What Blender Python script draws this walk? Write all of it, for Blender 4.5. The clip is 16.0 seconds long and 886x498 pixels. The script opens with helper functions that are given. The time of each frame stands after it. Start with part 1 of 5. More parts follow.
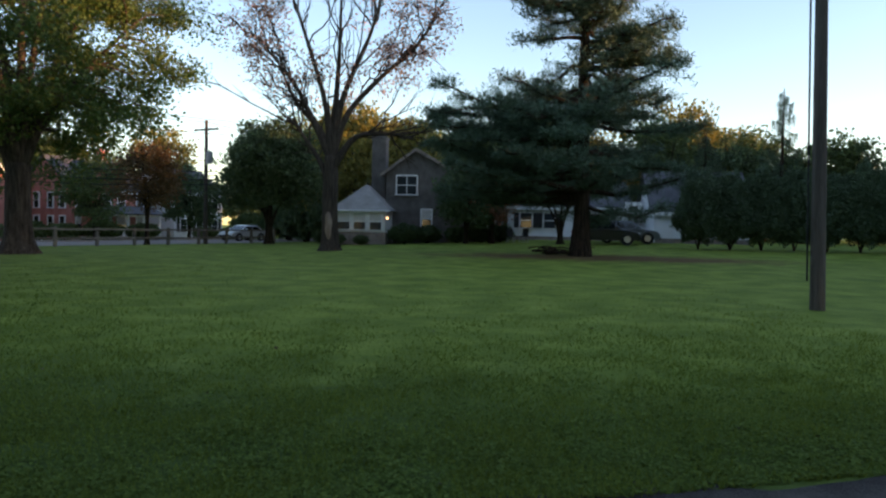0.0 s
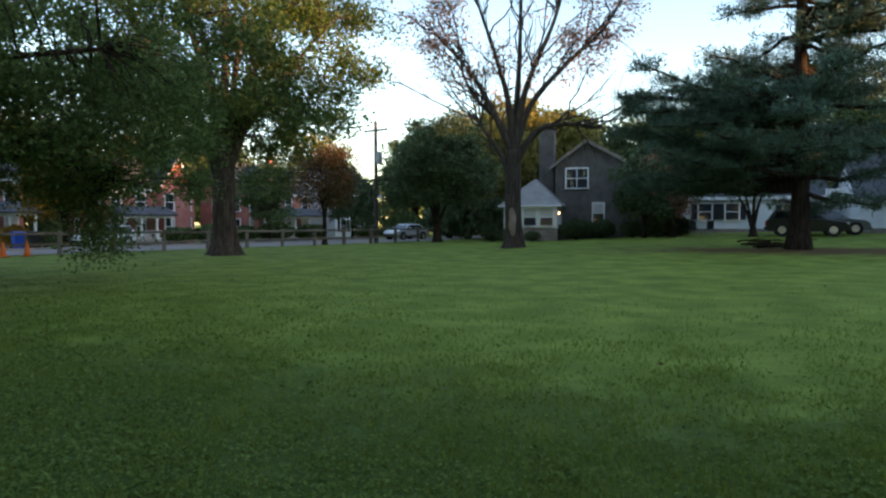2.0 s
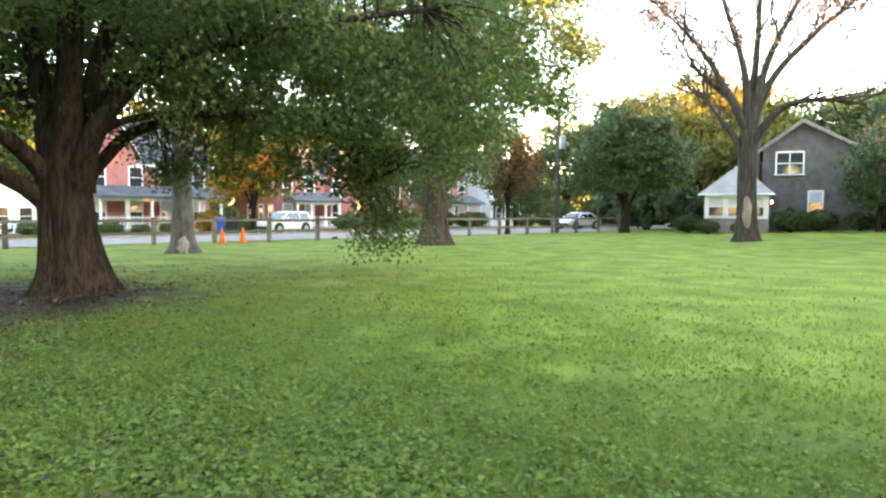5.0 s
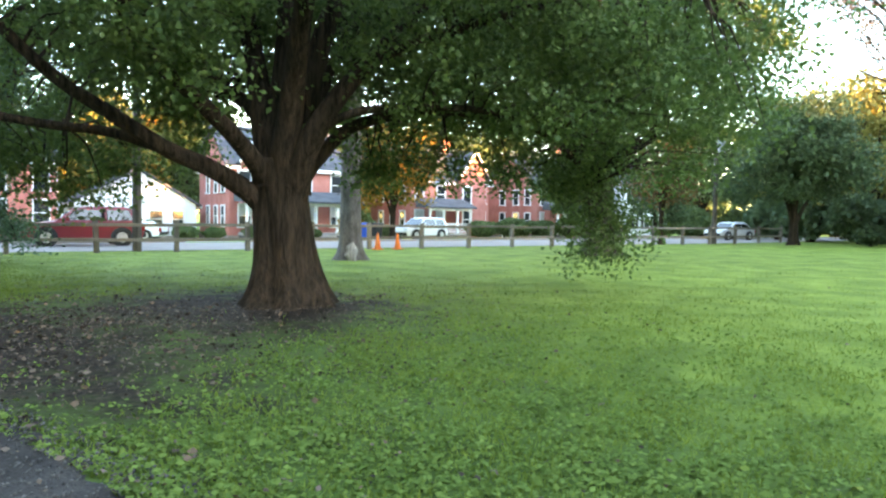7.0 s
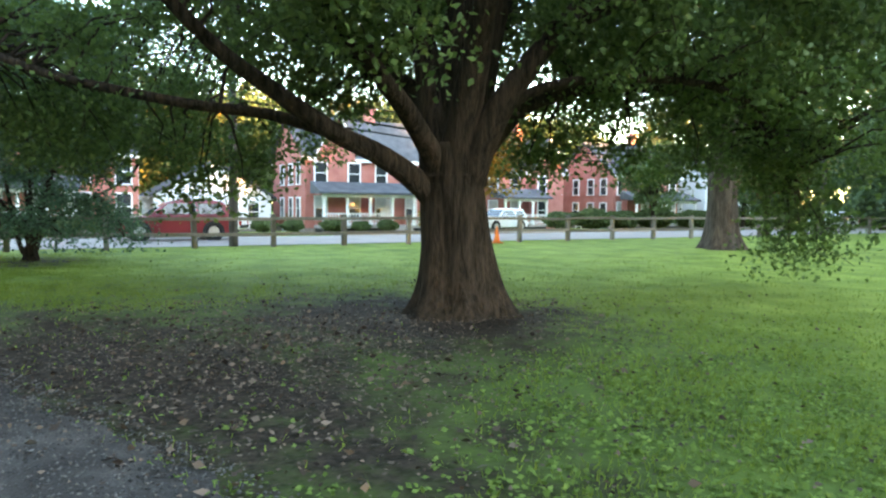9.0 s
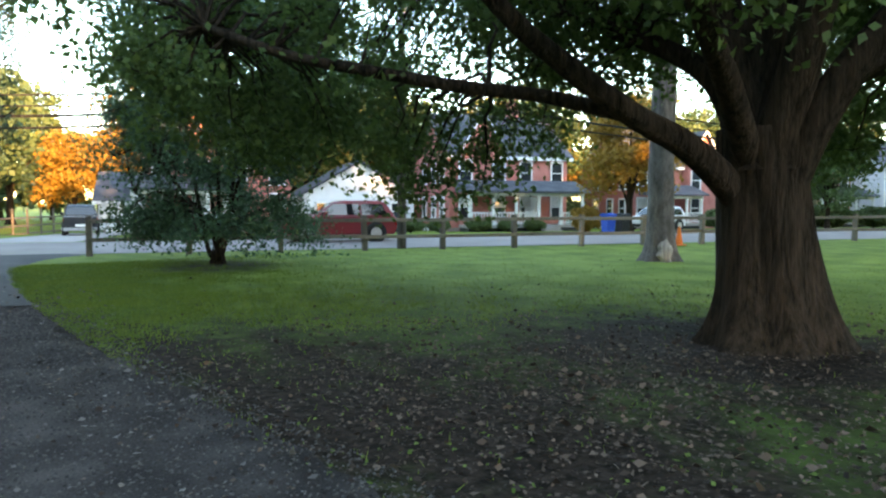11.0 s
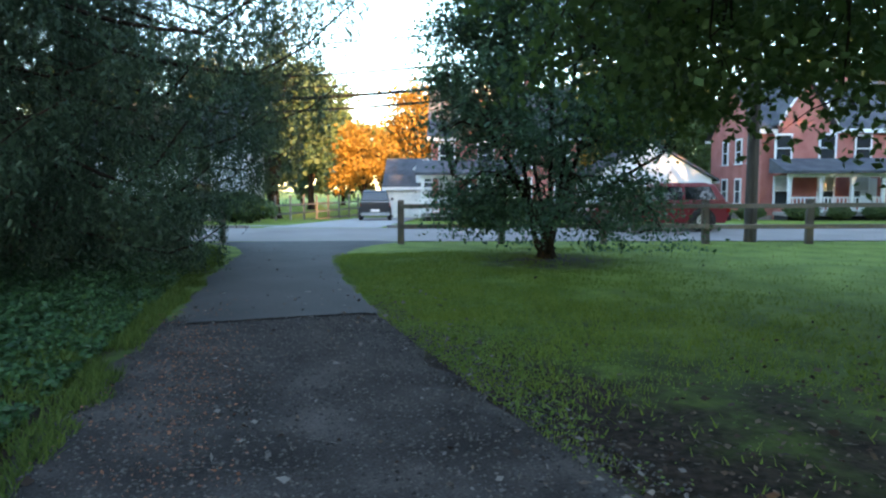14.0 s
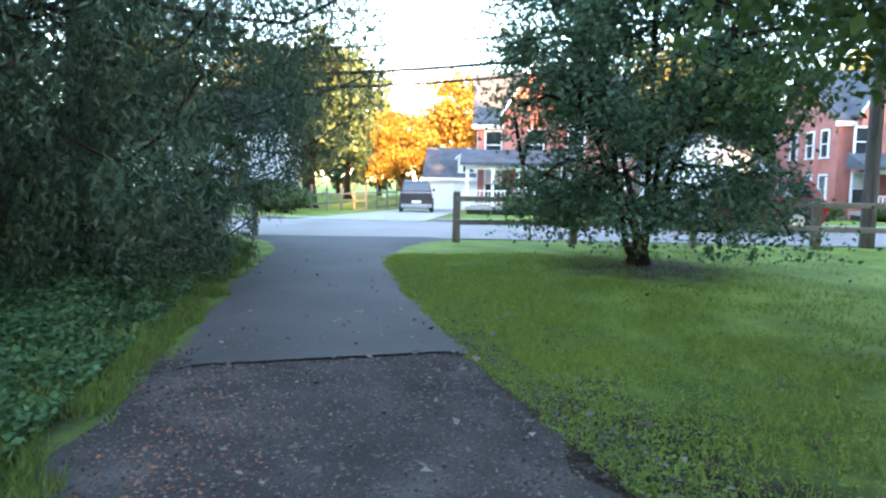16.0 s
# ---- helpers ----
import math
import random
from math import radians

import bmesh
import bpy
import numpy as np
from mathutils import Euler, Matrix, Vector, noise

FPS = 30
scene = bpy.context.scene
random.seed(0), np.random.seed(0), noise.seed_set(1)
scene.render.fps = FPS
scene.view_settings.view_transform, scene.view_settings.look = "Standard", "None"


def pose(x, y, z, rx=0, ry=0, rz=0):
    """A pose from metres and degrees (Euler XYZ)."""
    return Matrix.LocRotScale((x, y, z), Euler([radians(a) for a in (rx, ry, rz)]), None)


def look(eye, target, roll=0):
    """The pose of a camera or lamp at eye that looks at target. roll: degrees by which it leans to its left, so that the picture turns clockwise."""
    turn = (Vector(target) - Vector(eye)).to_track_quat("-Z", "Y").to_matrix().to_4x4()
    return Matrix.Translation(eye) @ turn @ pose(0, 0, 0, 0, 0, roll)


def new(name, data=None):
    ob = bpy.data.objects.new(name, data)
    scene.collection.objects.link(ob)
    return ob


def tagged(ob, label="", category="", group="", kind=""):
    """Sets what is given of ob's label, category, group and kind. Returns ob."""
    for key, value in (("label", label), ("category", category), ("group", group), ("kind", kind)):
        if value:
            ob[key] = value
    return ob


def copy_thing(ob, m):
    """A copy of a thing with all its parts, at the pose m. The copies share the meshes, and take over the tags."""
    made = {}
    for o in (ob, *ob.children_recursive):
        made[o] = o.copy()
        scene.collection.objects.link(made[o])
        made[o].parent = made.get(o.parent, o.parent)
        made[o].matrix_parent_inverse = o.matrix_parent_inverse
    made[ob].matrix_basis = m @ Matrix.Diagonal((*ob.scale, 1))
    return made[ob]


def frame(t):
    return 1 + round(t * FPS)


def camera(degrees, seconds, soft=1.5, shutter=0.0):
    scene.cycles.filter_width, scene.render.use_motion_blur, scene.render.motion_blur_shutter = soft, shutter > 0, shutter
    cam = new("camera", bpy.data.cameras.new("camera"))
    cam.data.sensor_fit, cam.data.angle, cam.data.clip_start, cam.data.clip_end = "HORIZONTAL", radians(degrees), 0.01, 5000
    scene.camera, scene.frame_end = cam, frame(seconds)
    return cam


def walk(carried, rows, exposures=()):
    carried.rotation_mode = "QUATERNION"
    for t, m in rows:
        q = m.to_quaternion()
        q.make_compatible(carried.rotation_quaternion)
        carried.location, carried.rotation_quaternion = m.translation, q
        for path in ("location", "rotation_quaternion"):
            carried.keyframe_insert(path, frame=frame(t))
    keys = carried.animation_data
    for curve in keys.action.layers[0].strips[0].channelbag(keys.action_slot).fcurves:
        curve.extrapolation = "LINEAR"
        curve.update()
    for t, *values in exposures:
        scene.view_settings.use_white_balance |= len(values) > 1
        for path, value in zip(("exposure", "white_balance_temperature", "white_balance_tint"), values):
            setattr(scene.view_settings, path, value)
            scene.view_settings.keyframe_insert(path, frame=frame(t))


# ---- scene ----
cam = camera(65.9, 16.0, soft=2.3)
EXPOSURES = [(0.0, 2.0, 6800, 19), (2.0, 2.5, 6900, 17), (3.2, 3.65, 7400, 13), (5.3, 4.85, 8600, 22), (6.5, 4.9, 8400, 20), (7.0, 4.8, 7500, 12), (8.0, 4.75, 7900, 10), (10.5, 4.25, 7100, 10), (12.0, 3.5, 7300, 12), (13.0, 3.45, 6900, 10), (14.0, 3.7, 6300, 11), (14.5, 3.85, 6500, 12), (15.3, 4.45, 6400, 13), (16.0, 4.7, 6400, 16)]
PATH = [
    (0, (2.276, 1.651, 1.584), (2.052, 3.637, 1.521), 1.2),
    (0.5, (1.473, 1.904, 1.568), (1.177, 3.882, 1.512), 1.6),
    (1, (0.7, 2.103, 1.562), (0.248, 4.05, 1.497), 0.0),
    (1.5, (-0.051, 2.259, 1.515), (-0.57, 4.189, 1.431), 0.1),
    (2, (-0.827, 2.374, 1.523), (-1.422, 4.281, 1.446), -0.1),
    (2.5, (-1.609, 2.474, 1.491), (-2.247, 4.368, 1.407), 0.4),
    (3, (-2.424, 2.559, 1.497), (-3.097, 4.44, 1.412), 1.5),
    (5.5, (-6.922, 3.141, 1.568), (-7.929, 4.864, 1.434), 0.1),
    (6, (-7.66, 3.236, 1.541), (-8.762, 4.898, 1.387), 0.8),
    (6.5, (-8.378, 3.289, 1.508), (-9.52, 4.924, 1.356), 2.0),
    (7, (-9.079, 3.383, 1.526), (-10.253, 4.999, 1.429), 1.0),
    (7.5, (-9.802, 3.489, 1.488), (-10.987, 5.097, 1.391), 0.1),
    (8, (-10.495, 3.533, 1.506), (-11.734, 5.099, 1.39), 0.2),
    (10.5, (-13.741, 3.344, 1.571), (-15.13, 4.778, 1.459), 1.6),
    (11, (-14.449, 3.348, 1.579), (-15.982, 4.626, 1.444), 0.2),
    (11.5, (-15.18, 3.296, 1.539), (-16.795, 4.465, 1.366), -0.4),
    (12, (-15.845, 3.279, 1.527), (-17.551, 4.303, 1.321), 0.1),
    (12.5, (-16.504, 3.237, 1.518), (-18.276, 4.14, 1.315), 0.6),
    (13, (-17.146, 3.247, 1.526), (-18.979, 4.025, 1.34), 1.3),
    (13.5, (-17.762, 3.241, 1.497), (-19.616, 3.967, 1.308), 0.9),
    (14, (-18.45, 3.292, 1.482), (-20.337, 3.932, 1.306), -0.2),
    (14.5, (-19.051, 3.294, 1.456), (-20.944, 3.91, 1.263), -0.8),
    (15, (-19.704, 3.337, 1.441), (-21.601, 3.929, 1.215), 0.3),
    (15.5, (-20.36, 3.335, 1.445), (-22.263, 3.909, 1.225), 0.5),
    (16, (-20.977, 3.424, 1.44), (-22.89, 3.973, 1.239), 0.8),
]
walk(cam, [(t, look(eye, target, roll)) for t, eye, target, roll in PATH], EXPOSURES)


# ---- world and sun ----
SUN_AZIMUTH, SUN_ELEVATION = radians(97), radians(8)      # azimuth clockwise from +y
world = bpy.data.worlds.new("sky")
scene.world = world
world.use_nodes = True
wn = world.node_tree
sky = wn.nodes.new("ShaderNodeTexSky")
sky.sky_type, sky.sun_disc = "NISHITA", False
sky.sun_elevation, sky.sun_rotation = SUN_ELEVATION, SUN_AZIMUTH
sky.air_density, sky.dust_density, sky.ozone_density = 1.0, 0.35, 1.5
wn.nodes["Background"].inputs["Strength"].default_value = 0.12
wn.links.new(sky.outputs[0], wn.nodes["Background"].inputs["Color"])
sun = new("sun", bpy.data.lights.new("sun", "SUN"))
sun.data.energy, sun.data.angle, sun.data.color = 2.6, radians(0.5), (1.0, 0.55, 0.22)
sun_way = Vector((math.sin(SUN_AZIMUTH) * math.cos(SUN_ELEVATION), math.cos(SUN_AZIMUTH) * math.cos(SUN_ELEVATION), math.sin(SUN_ELEVATION)))
sun.matrix_world = look(sun_way * 100, (0, 0, 0))


# ---- materials ----
def material(name, a, b, rough=0.8, scale=6.0, fine=60.0, bump=0.3, metal=0.0, island=0.0, object_random=0.0, leaf=0.0, c=None, stretch=(1, 1, 1), distance=0.02, spec=0.3):
    """Two colours mixed by coarse and fine noise, with relief; leaf lets light through."""
    m = bpy.data.materials.new(name)
    m.use_nodes = True
    t = m.node_tree
    n, l = t.nodes, t.links
    p = n["Principled BSDF"]
    p.inputs["Roughness"].default_value, p.inputs["Metallic"].default_value = rough, metal
    p.inputs["Specular IOR Level"].default_value = spec
    co, mp = n.new("ShaderNodeTexCoord"), n.new("ShaderNodeMapping")
    mp.inputs["Scale"].default_value = stretch
    l.new(co.outputs["Object"], mp.inputs["Vector"])
    coarse, grain = n.new("ShaderNodeTexNoise"), n.new("ShaderNodeTexNoise")
    coarse.inputs["Scale"].default_value, coarse.inputs["Detail"].default_value = scale, 4
    grain.inputs["Scale"].default_value, grain.inputs["Detail"].default_value = fine, 2
    l.new(mp.outputs[0], coarse.inputs["Vector"])
    l.new(mp.outputs[0], grain.inputs["Vector"])
    add = n.new("ShaderNodeMath")
    add.operation = "MULTIPLY_ADD"
    l.new(coarse.outputs[0], add.inputs[0])
    add.inputs[1].default_value = 0.65
    half = n.new("ShaderNodeMath")
    half.operation = "MULTIPLY"
    half.inputs[1].default_value = 0.35
    l.new(grain.outputs[0], half.inputs[0])
    l.new(half.outputs[0], add.inputs[2])
    value = add.outputs[0]
    if island or object_random:
        g = n.new("ShaderNodeNewGeometry") if island else n.new("ShaderNodeObjectInfo")
        mix = n.new("ShaderNodeMix")
        mix.inputs[0].default_value = island or object_random
        l.new(value, mix.inputs[2])
        l.new(g.outputs["Random Per Island" if island else "Random"], mix.inputs[3])
        value = mix.outputs[0]
    ramp = n.new("ShaderNodeValToRGB")
    lo, hi = (0.1, 0.9) if island or object_random else (0.34, 0.66)
    ramp.color_ramp.elements[0].position, ramp.color_ramp.elements[0].color = lo, (*a, 1)
    ramp.color_ramp.elements[1].position, ramp.color_ramp.elements[1].color = hi, (*b, 1)
    if c:
        e = ramp.color_ramp.elements.new(0.5 * (lo + hi))
        e.color = (*c, 1)
    l.new(value, ramp.inputs[0])
    l.new(ramp.outputs[0], p.inputs["Base Color"])
    if bump:
        bp = n.new("ShaderNodeBump")
        bp.inputs["Strength"].default_value, bp.inputs["Distance"].default_value = bump, distance
        l.new(add.outputs[0], bp.inputs["Height"])
        l.new(bp.outputs[0], p.inputs["Normal"])
    if leaf:
        tr, mx = n.new("ShaderNodeBsdfTranslucent"), n.new("ShaderNodeMixShader")
        l.new(ramp.outputs[0], tr.inputs["Color"])
        mx.inputs[0].default_value = leaf
        l.new(p.outputs[0], mx.inputs[1])
        l.new(tr.outputs[0], mx.inputs[2])
        l.new(mx.outputs[0], n["Material Output"].inputs["Surface"])
    return m


def glass_material(name, tint, rough=0.05):
    m = bpy.data.materials.new(name)
    m.use_nodes = True
    p = m.node_tree.nodes["Principled BSDF"]
    p.inputs["Base Color"].default_value = (*tint, 1)
    p.inputs["Roughness"].default_value = rough
    p.inputs["Specular IOR Level"].default_value = 0.8
    return m


LAWN = material("lawn", (0.085, 0.125, 0.018), (0.215, 0.27, 0.05), 0.9, 0.9, 22, 0.7, c=(0.145, 0.195, 0.031), distance=0.05, spec=0.1)
GRASS = material("grass_blades", (0.11, 0.155, 0.024), (0.215, 0.27, 0.05), 0.8, 0.8, 10, 0, island=0.5, leaf=0.45, spec=0.1)
CLOVER = material("clover", (0.072, 0.118, 0.024), (0.195, 0.27, 0.065), 0.8, 0.8, 10, 0, island=0.6, leaf=0.4, spec=0.12)
VERGE = material("verge_blades", (0.05, 0.082, 0.018), (0.125, 0.17, 0.038), 0.8, 0.8, 10, 0, island=0.6, leaf=0.3, spec=0.15)
IVY = material("ivy", (0.014, 0.042, 0.016), (0.06, 0.125, 0.04), 0.5, 0.8, 10, 0, island=0.7, leaf=0.15, spec=0.25)
ASPHALT = material("asphalt", (0.034, 0.032, 0.03), (0.062, 0.058, 0.054), 0.85, 0.8, 140, 0.5, distance=0.01)
ROAD = material("road_asphalt", (0.20, 0.166, 0.147), (0.285, 0.242, 0.217), 0.9, 0.5, 80, 0.3, distance=0.01)
GRAVEL = material("gravel", (0.02, 0.017, 0.015), (0.092, 0.08, 0.071), 0.95, 1.6, 55, 1.0, c=(0.044, 0.038, 0.034), distance=0.04, spec=0.15)
STONES = material("gravel_stones", (0.022, 0.02, 0.018), (0.12, 0.108, 0.098), 0.9, 3, 60, 0.2, island=0.8)
CONCRETE = material("concrete", (0.27, 0.235, 0.21), (0.38, 0.34, 0.31), 0.9, 1.5, 60, 0.2)
BARK = material("bark", (0.008, 0.006, 0.004), (0.056, 0.039, 0.027), 0.95, 13, 45, 1.0, stretch=(1, 1, 0.11), distance=0.09, spec=0.1)
MAPLEBARK = material("maple_bark", (0.022, 0.017, 0.014), (0.10, 0.077, 0.06), 0.95, 9, 40, 1.0, stretch=(1, 1, 0.14), distance=0.06, spec=0.1)
GREYBARK = material("grey_bark", (0.07, 0.06, 0.054), (0.19, 0.163, 0.147), 0.95, 8, 40, 1.0, stretch=(1, 1, 0.3), distance=0.03, spec=0.1)
PALEWOOD = material("bare_wood", (0.16, 0.10, 0.07), (0.36, 0.27, 0.21), 0.9, 9, 50, 0.6, stretch=(1, 1, 0.2))
SCARWOOD = material("bleached_wood", (0.17, 0.145, 0.128), (0.40, 0.36, 0.33), 0.9, 9, 50, 0.6, stretch=(1, 1, 0.2))
POLEWOOD = material("weathered_wood", (0.045, 0.036, 0.03), (0.13, 0.11, 0.095), 0.95, 6, 60, 0.5, stretch=(1, 1, 0.06))
FENCEWOOD = material("fence_wood", (0.085, 0.07, 0.055), (0.24, 0.20, 0.165), 0.95, 8, 60, 0.6, stretch=(1, 1, 0.15), object_random=0.35)
OAKLEAF = material("oak_leaves", (0.042, 0.082, 0.022), (0.125, 0.18, 0.045), 0.6, 0.5, 4, 0, island=0.6, leaf=0.45)
MAPLELEAF = material("maple_leaves", (0.035, 0.07, 0.02), (0.17, 0.165, 0.03), 0.6, 0.35, 3, 0, island=0.45, leaf=0.35, c=(0.06, 0.11, 0.022))
SHRUBLEAF = material("shrub_leaves", (0.03, 0.07, 0.036), (0.095, 0.16, 0.075), 0.5, 0.5, 4, 0, island=0.6, leaf=0.3)
REDLEAF = material("autumn_red_leaves", (0.28, 0.10, 0.06), (0.50, 0.25, 0.16), 0.6, 0.6, 4, 0, island=0.6, leaf=0.35)
RUSSETLEAF = material("russet_leaves", (0.06, 0.05, 0.02), (0.20, 0.10, 0.035), 0.6, 0.5, 4, 0, island=0.6, leaf=0.3)
GOLDLEAF = material("autumn_gold_leaves", (0.18, 0.11, 0.018), (0.36, 0.21, 0.035), 0.6, 0.4, 3, 0, island=0.5, leaf=0.4)
DARKLEAF = material("dark_leaves", (0.035, 0.068, 0.03), (0.10, 0.14, 0.055), 0.6, 0.4, 3, 0, island=0.6, leaf=0.3)
MIDLEAF = material("green_leaves", (0.045, 0.08, 0.03), (0.13, 0.17, 0.055), 0.6, 0.4, 3, 0, island=0.6, leaf=0.3)
YELLOWLEAF = material("yellow_green_leaves", (0.09, 0.10, 0.02), (0.26, 0.22, 0.05), 0.6, 0.4, 3, 0, island=0.6, leaf=0.35)
NEEDLE = material("spruce_needles", (0.018, 0.042, 0.022), (0.06, 0.095, 0.045), 0.6, 0.6, 4, 0, island=0.6, leaf=0.15)
PINENEEDLE = material("pine_needles", (0.03, 0.065, 0.042), (0.085, 0.135, 0.08), 0.6, 0.5, 4, 0, island=0.6, leaf=0.15)
HEDGELEAF = material("arborvitae", (0.04, 0.07, 0.038), (0.085, 0.13, 0.062), 0.6, 0.5, 4, 0, island=0.6, leaf=0.15)
LITTER = material("fallen_leaves", (0.02, 0.012, 0.008), (0.15, 0.105, 0.075), 0.8, 2, 10, 0, island=0.85, c=(0.045, 0.029, 0.019))
PALELITTER = material("pale_litter", (0.05, 0.042, 0.036), (0.19, 0.168, 0.15), 0.6, 12, 40, 0.2, island=0.6)
RUSSETLITTER = material("russet_litter", (0.09, 0.038, 0.022), (0.26, 0.12, 0.07), 0.8, 2, 10, 0, island=0.8)
BRICK = material("red_brick", (0.36, 0.12, 0.095), (0.50, 0.20, 0.165), 0.9, 1.2, 50, 0.3)
STONEWALL = material("grey_shingle_wall", (0.08, 0.07, 0.064), (0.15, 0.135, 0.125), 0.9, 2.0, 30, 0.4)
STONEBASE = material("stone_base", (0.16, 0.13, 0.11), (0.30, 0.25, 0.22), 0.9, 3.0, 20, 0.6)
SIDING = material("white_siding", (0.62, 0.62, 0.64), (0.74, 0.74, 0.75), 0.7, 1.0, 30, 0.1)
TRIM = material("white_trim", (0.68, 0.67, 0.65), (0.80, 0.79, 0.77), 0.6, 3.0, 30, 0.1)
SHINGLE = material("roof_shingle", (0.055, 0.055, 0.062), (0.11, 0.11, 0.12), 0.9, 1.5, 30, 0.5)
PALESHINGLE = material("pale_roof_shingle", (0.21, 0.20, 0.19), (0.33, 0.315, 0.30), 0.9, 1.5, 30, 0.5)
PANE = glass_material("window_glass", (0.03, 0.035, 0.04))
CARGLASS = glass_material("car_glass", (0.012, 0.014, 0.016), 0.03)
CURTAIN = material("curtain", (0.45, 0.43, 0.40), (0.60, 0.58, 0.55), 0.9, 6, 30, 0.1)
RUBBER = material("tyre_rubber", (0.012, 0.012, 0.012), (0.03, 0.03, 0.03), 0.9, 10, 60, 0.2)
ALLOY = material("alloy", (0.45, 0.45, 0.46), (0.6, 0.6, 0.61), 0.35, 10, 60, 0, metal=0.9)
LAMPRED = material("tail_lamp", (0.25, 0.01, 0.01), (0.35, 0.02, 0.02), 0.25, 10, 60, 0)
LAMPWHITE = material("head_lamp", (0.6, 0.6, 0.62), (0.75, 0.75, 0.76), 0.15, 10, 60, 0)
BLACKPLASTIC = material("black_plastic", (0.012, 0.012, 0.013), (0.03, 0.03, 0.032), 0.6, 6, 50, 0.1)
BLUEPLASTIC = material("blue_plastic", (0.01, 0.06, 0.35), (0.02, 0.09, 0.45), 0.5, 6, 50, 0.1)
ORANGEPLASTIC = material("orange_plastic", (0.6, 0.13, 0.02), (0.75, 0.18, 0.03), 0.6, 6, 50, 0.1)
STEEL = material("galvanised_steel", (0.25, 0.26, 0.27), (0.38, 0.39, 0.40), 0.5, 8, 50, 0.1, metal=0.6)
CABLE = material("cable", (0.012, 0.012, 0.014), (0.03, 0.03, 0.03), 0.8, 8, 50, 0)


def paint(name, colour):
    m = material(name, tuple(0.9 * v for v in colour), colour, 0.3, 2, 40, 0, spec=0.5)
    m.node_tree.nodes["Principled BSDF"].inputs["Coat Weight"].default_value = 0.25
    return m


# ---- builders ----
rng = np.random.default_rng(7)


def smooth(a, b, v):
    t = np.clip((v - a) / (b - a), 0, 1)
    return t * t * (3 - 2 * t)


GATE, ALONG, ACROSS = np.array([-36.5, 8.2]), np.array([0.3486, 0.9373]), np.array([-0.9373, 0.3486])
ROAD_TURN = 69.6


def ground_z(x, y):
    """Height of the ground: level at the drive, a gentle rise to the house beyond the lawn, a fall across the road."""
    across = (x - GATE[0]) * ACROSS[0] + (y - GATE[1]) * ACROSS[1]
    rise = 0.36 * smooth(16, 40, y) * smooth(-24, 4, x) + 0.45 * smooth(38, 58, y) * smooth(-14, 8, x)
    return rise - 0.028 * np.clip(across - 7.3, 0, 40) * 1.0


def street(s, n, z=0.0, turn=0.0):
    """A pose on the far side of the road: s metres along it from the gate, n metres across; x runs along the road, y away from it."""
    p = GATE + s * ALONG + n * ACROSS
    return pose(p[0], p[1], float(ground_z(p[0], p[1])) + z, 0, 0, ROAD_TURN + turn)


def mesh_from(name, verts, faces):
    me = bpy.data.meshes.new(name)
    me.from_pydata([tuple(v) for v in verts], [], faces)
    me.update()
    return me


def quad_mesh(name, v):
    """A mesh of loose quads from an array (count, 4, 3)."""
    v = np.ascontiguousarray(v, dtype=np.float32)
    count = len(v)
    me = bpy.data.meshes.new(name)
    me.vertices.add(count * 4)
    me.vertices.foreach_set("co", v.ravel())
    me.loops.add(count * 4)
    me.loops.foreach_set("vertex_index", np.arange(count * 4, dtype=np.int32))
    me.polygons.add(count)
    me.polygons.foreach_set("loop_start", np.arange(0, count * 4, 4, dtype=np.int32))
    me.polygons.foreach_set("loop_total", np.full(count, 4, dtype=np.int32))
    me.update(calc_edges=True)
    return me


def part(name, data, mat, parent=None, label="", m=None):
    """Links a bmesh or a mesh as one object under a thing or a part."""
    if isinstance(data, bmesh.types.BMesh):
        me = bpy.data.meshes.new(name)
        data.to_mesh(me)
        data.free()
        data = me
    if mat and not data.materials:
        data.materials.append(mat)
    ob = new(name, data)
    ob.parent = parent
    if m is not None:
        ob.matrix_basis = m
    if label:
        ob["label"] = label
    return ob


def thing(name, m, label, category, group="", kind=""):
    ob = new(name)
    ob.matrix_basis = m
    ob.empty_display_size = 0.2
    return tagged(ob, label, category, group, kind)


def add_box(bm, x0, x1, y0, y1, z0, z1, bevel=0.0):
    r = bmesh.ops.create_cube(bm, size=1)
    bmesh.ops.scale(bm, vec=(x1 - x0, y1 - y0, z1 - z0), verts=r["verts"])
    bmesh.ops.translate(bm, vec=((x0 + x1) / 2, (y0 + y1) / 2, (z0 + z1) / 2), verts=r["verts"])
    if bevel:
        edges = list({e for v in r["verts"] for e in v.link_edges})
        bmesh.ops.bevel(bm, geom=edges, offset=bevel, segments=2, affect="EDGES", profile=0.6)
    return r


def box(x0, x1, y0, y1, z0, z1, bevel=0.0):
    bm = bmesh.new()
    add_box(bm, x0, x1, y0, y1, z0, z1, bevel)
    return bm


def add_prism(bm, poly, x0, x1, axis="x"):
    """A polygon in the plane across the axis, drawn out along it."""
    def at(u, v, w):
        return (w, u, v) if axis == "x" else (u, w, v)
    a = [bm.verts.new(at(u, v, x0)) for u, v in poly]
    b = [bm.verts.new(at(u, v, x1)) for u, v in poly]
    k = len(poly)
    bm.faces.new(a)
    bm.faces.new(b[::-1])
    for i in range(k):
        bm.faces.new((a[i], b[i], b[(i + 1) % k], a[(i + 1) % k]))
    bmesh.ops.recalc_face_normals(bm, faces=bm.faces[:])


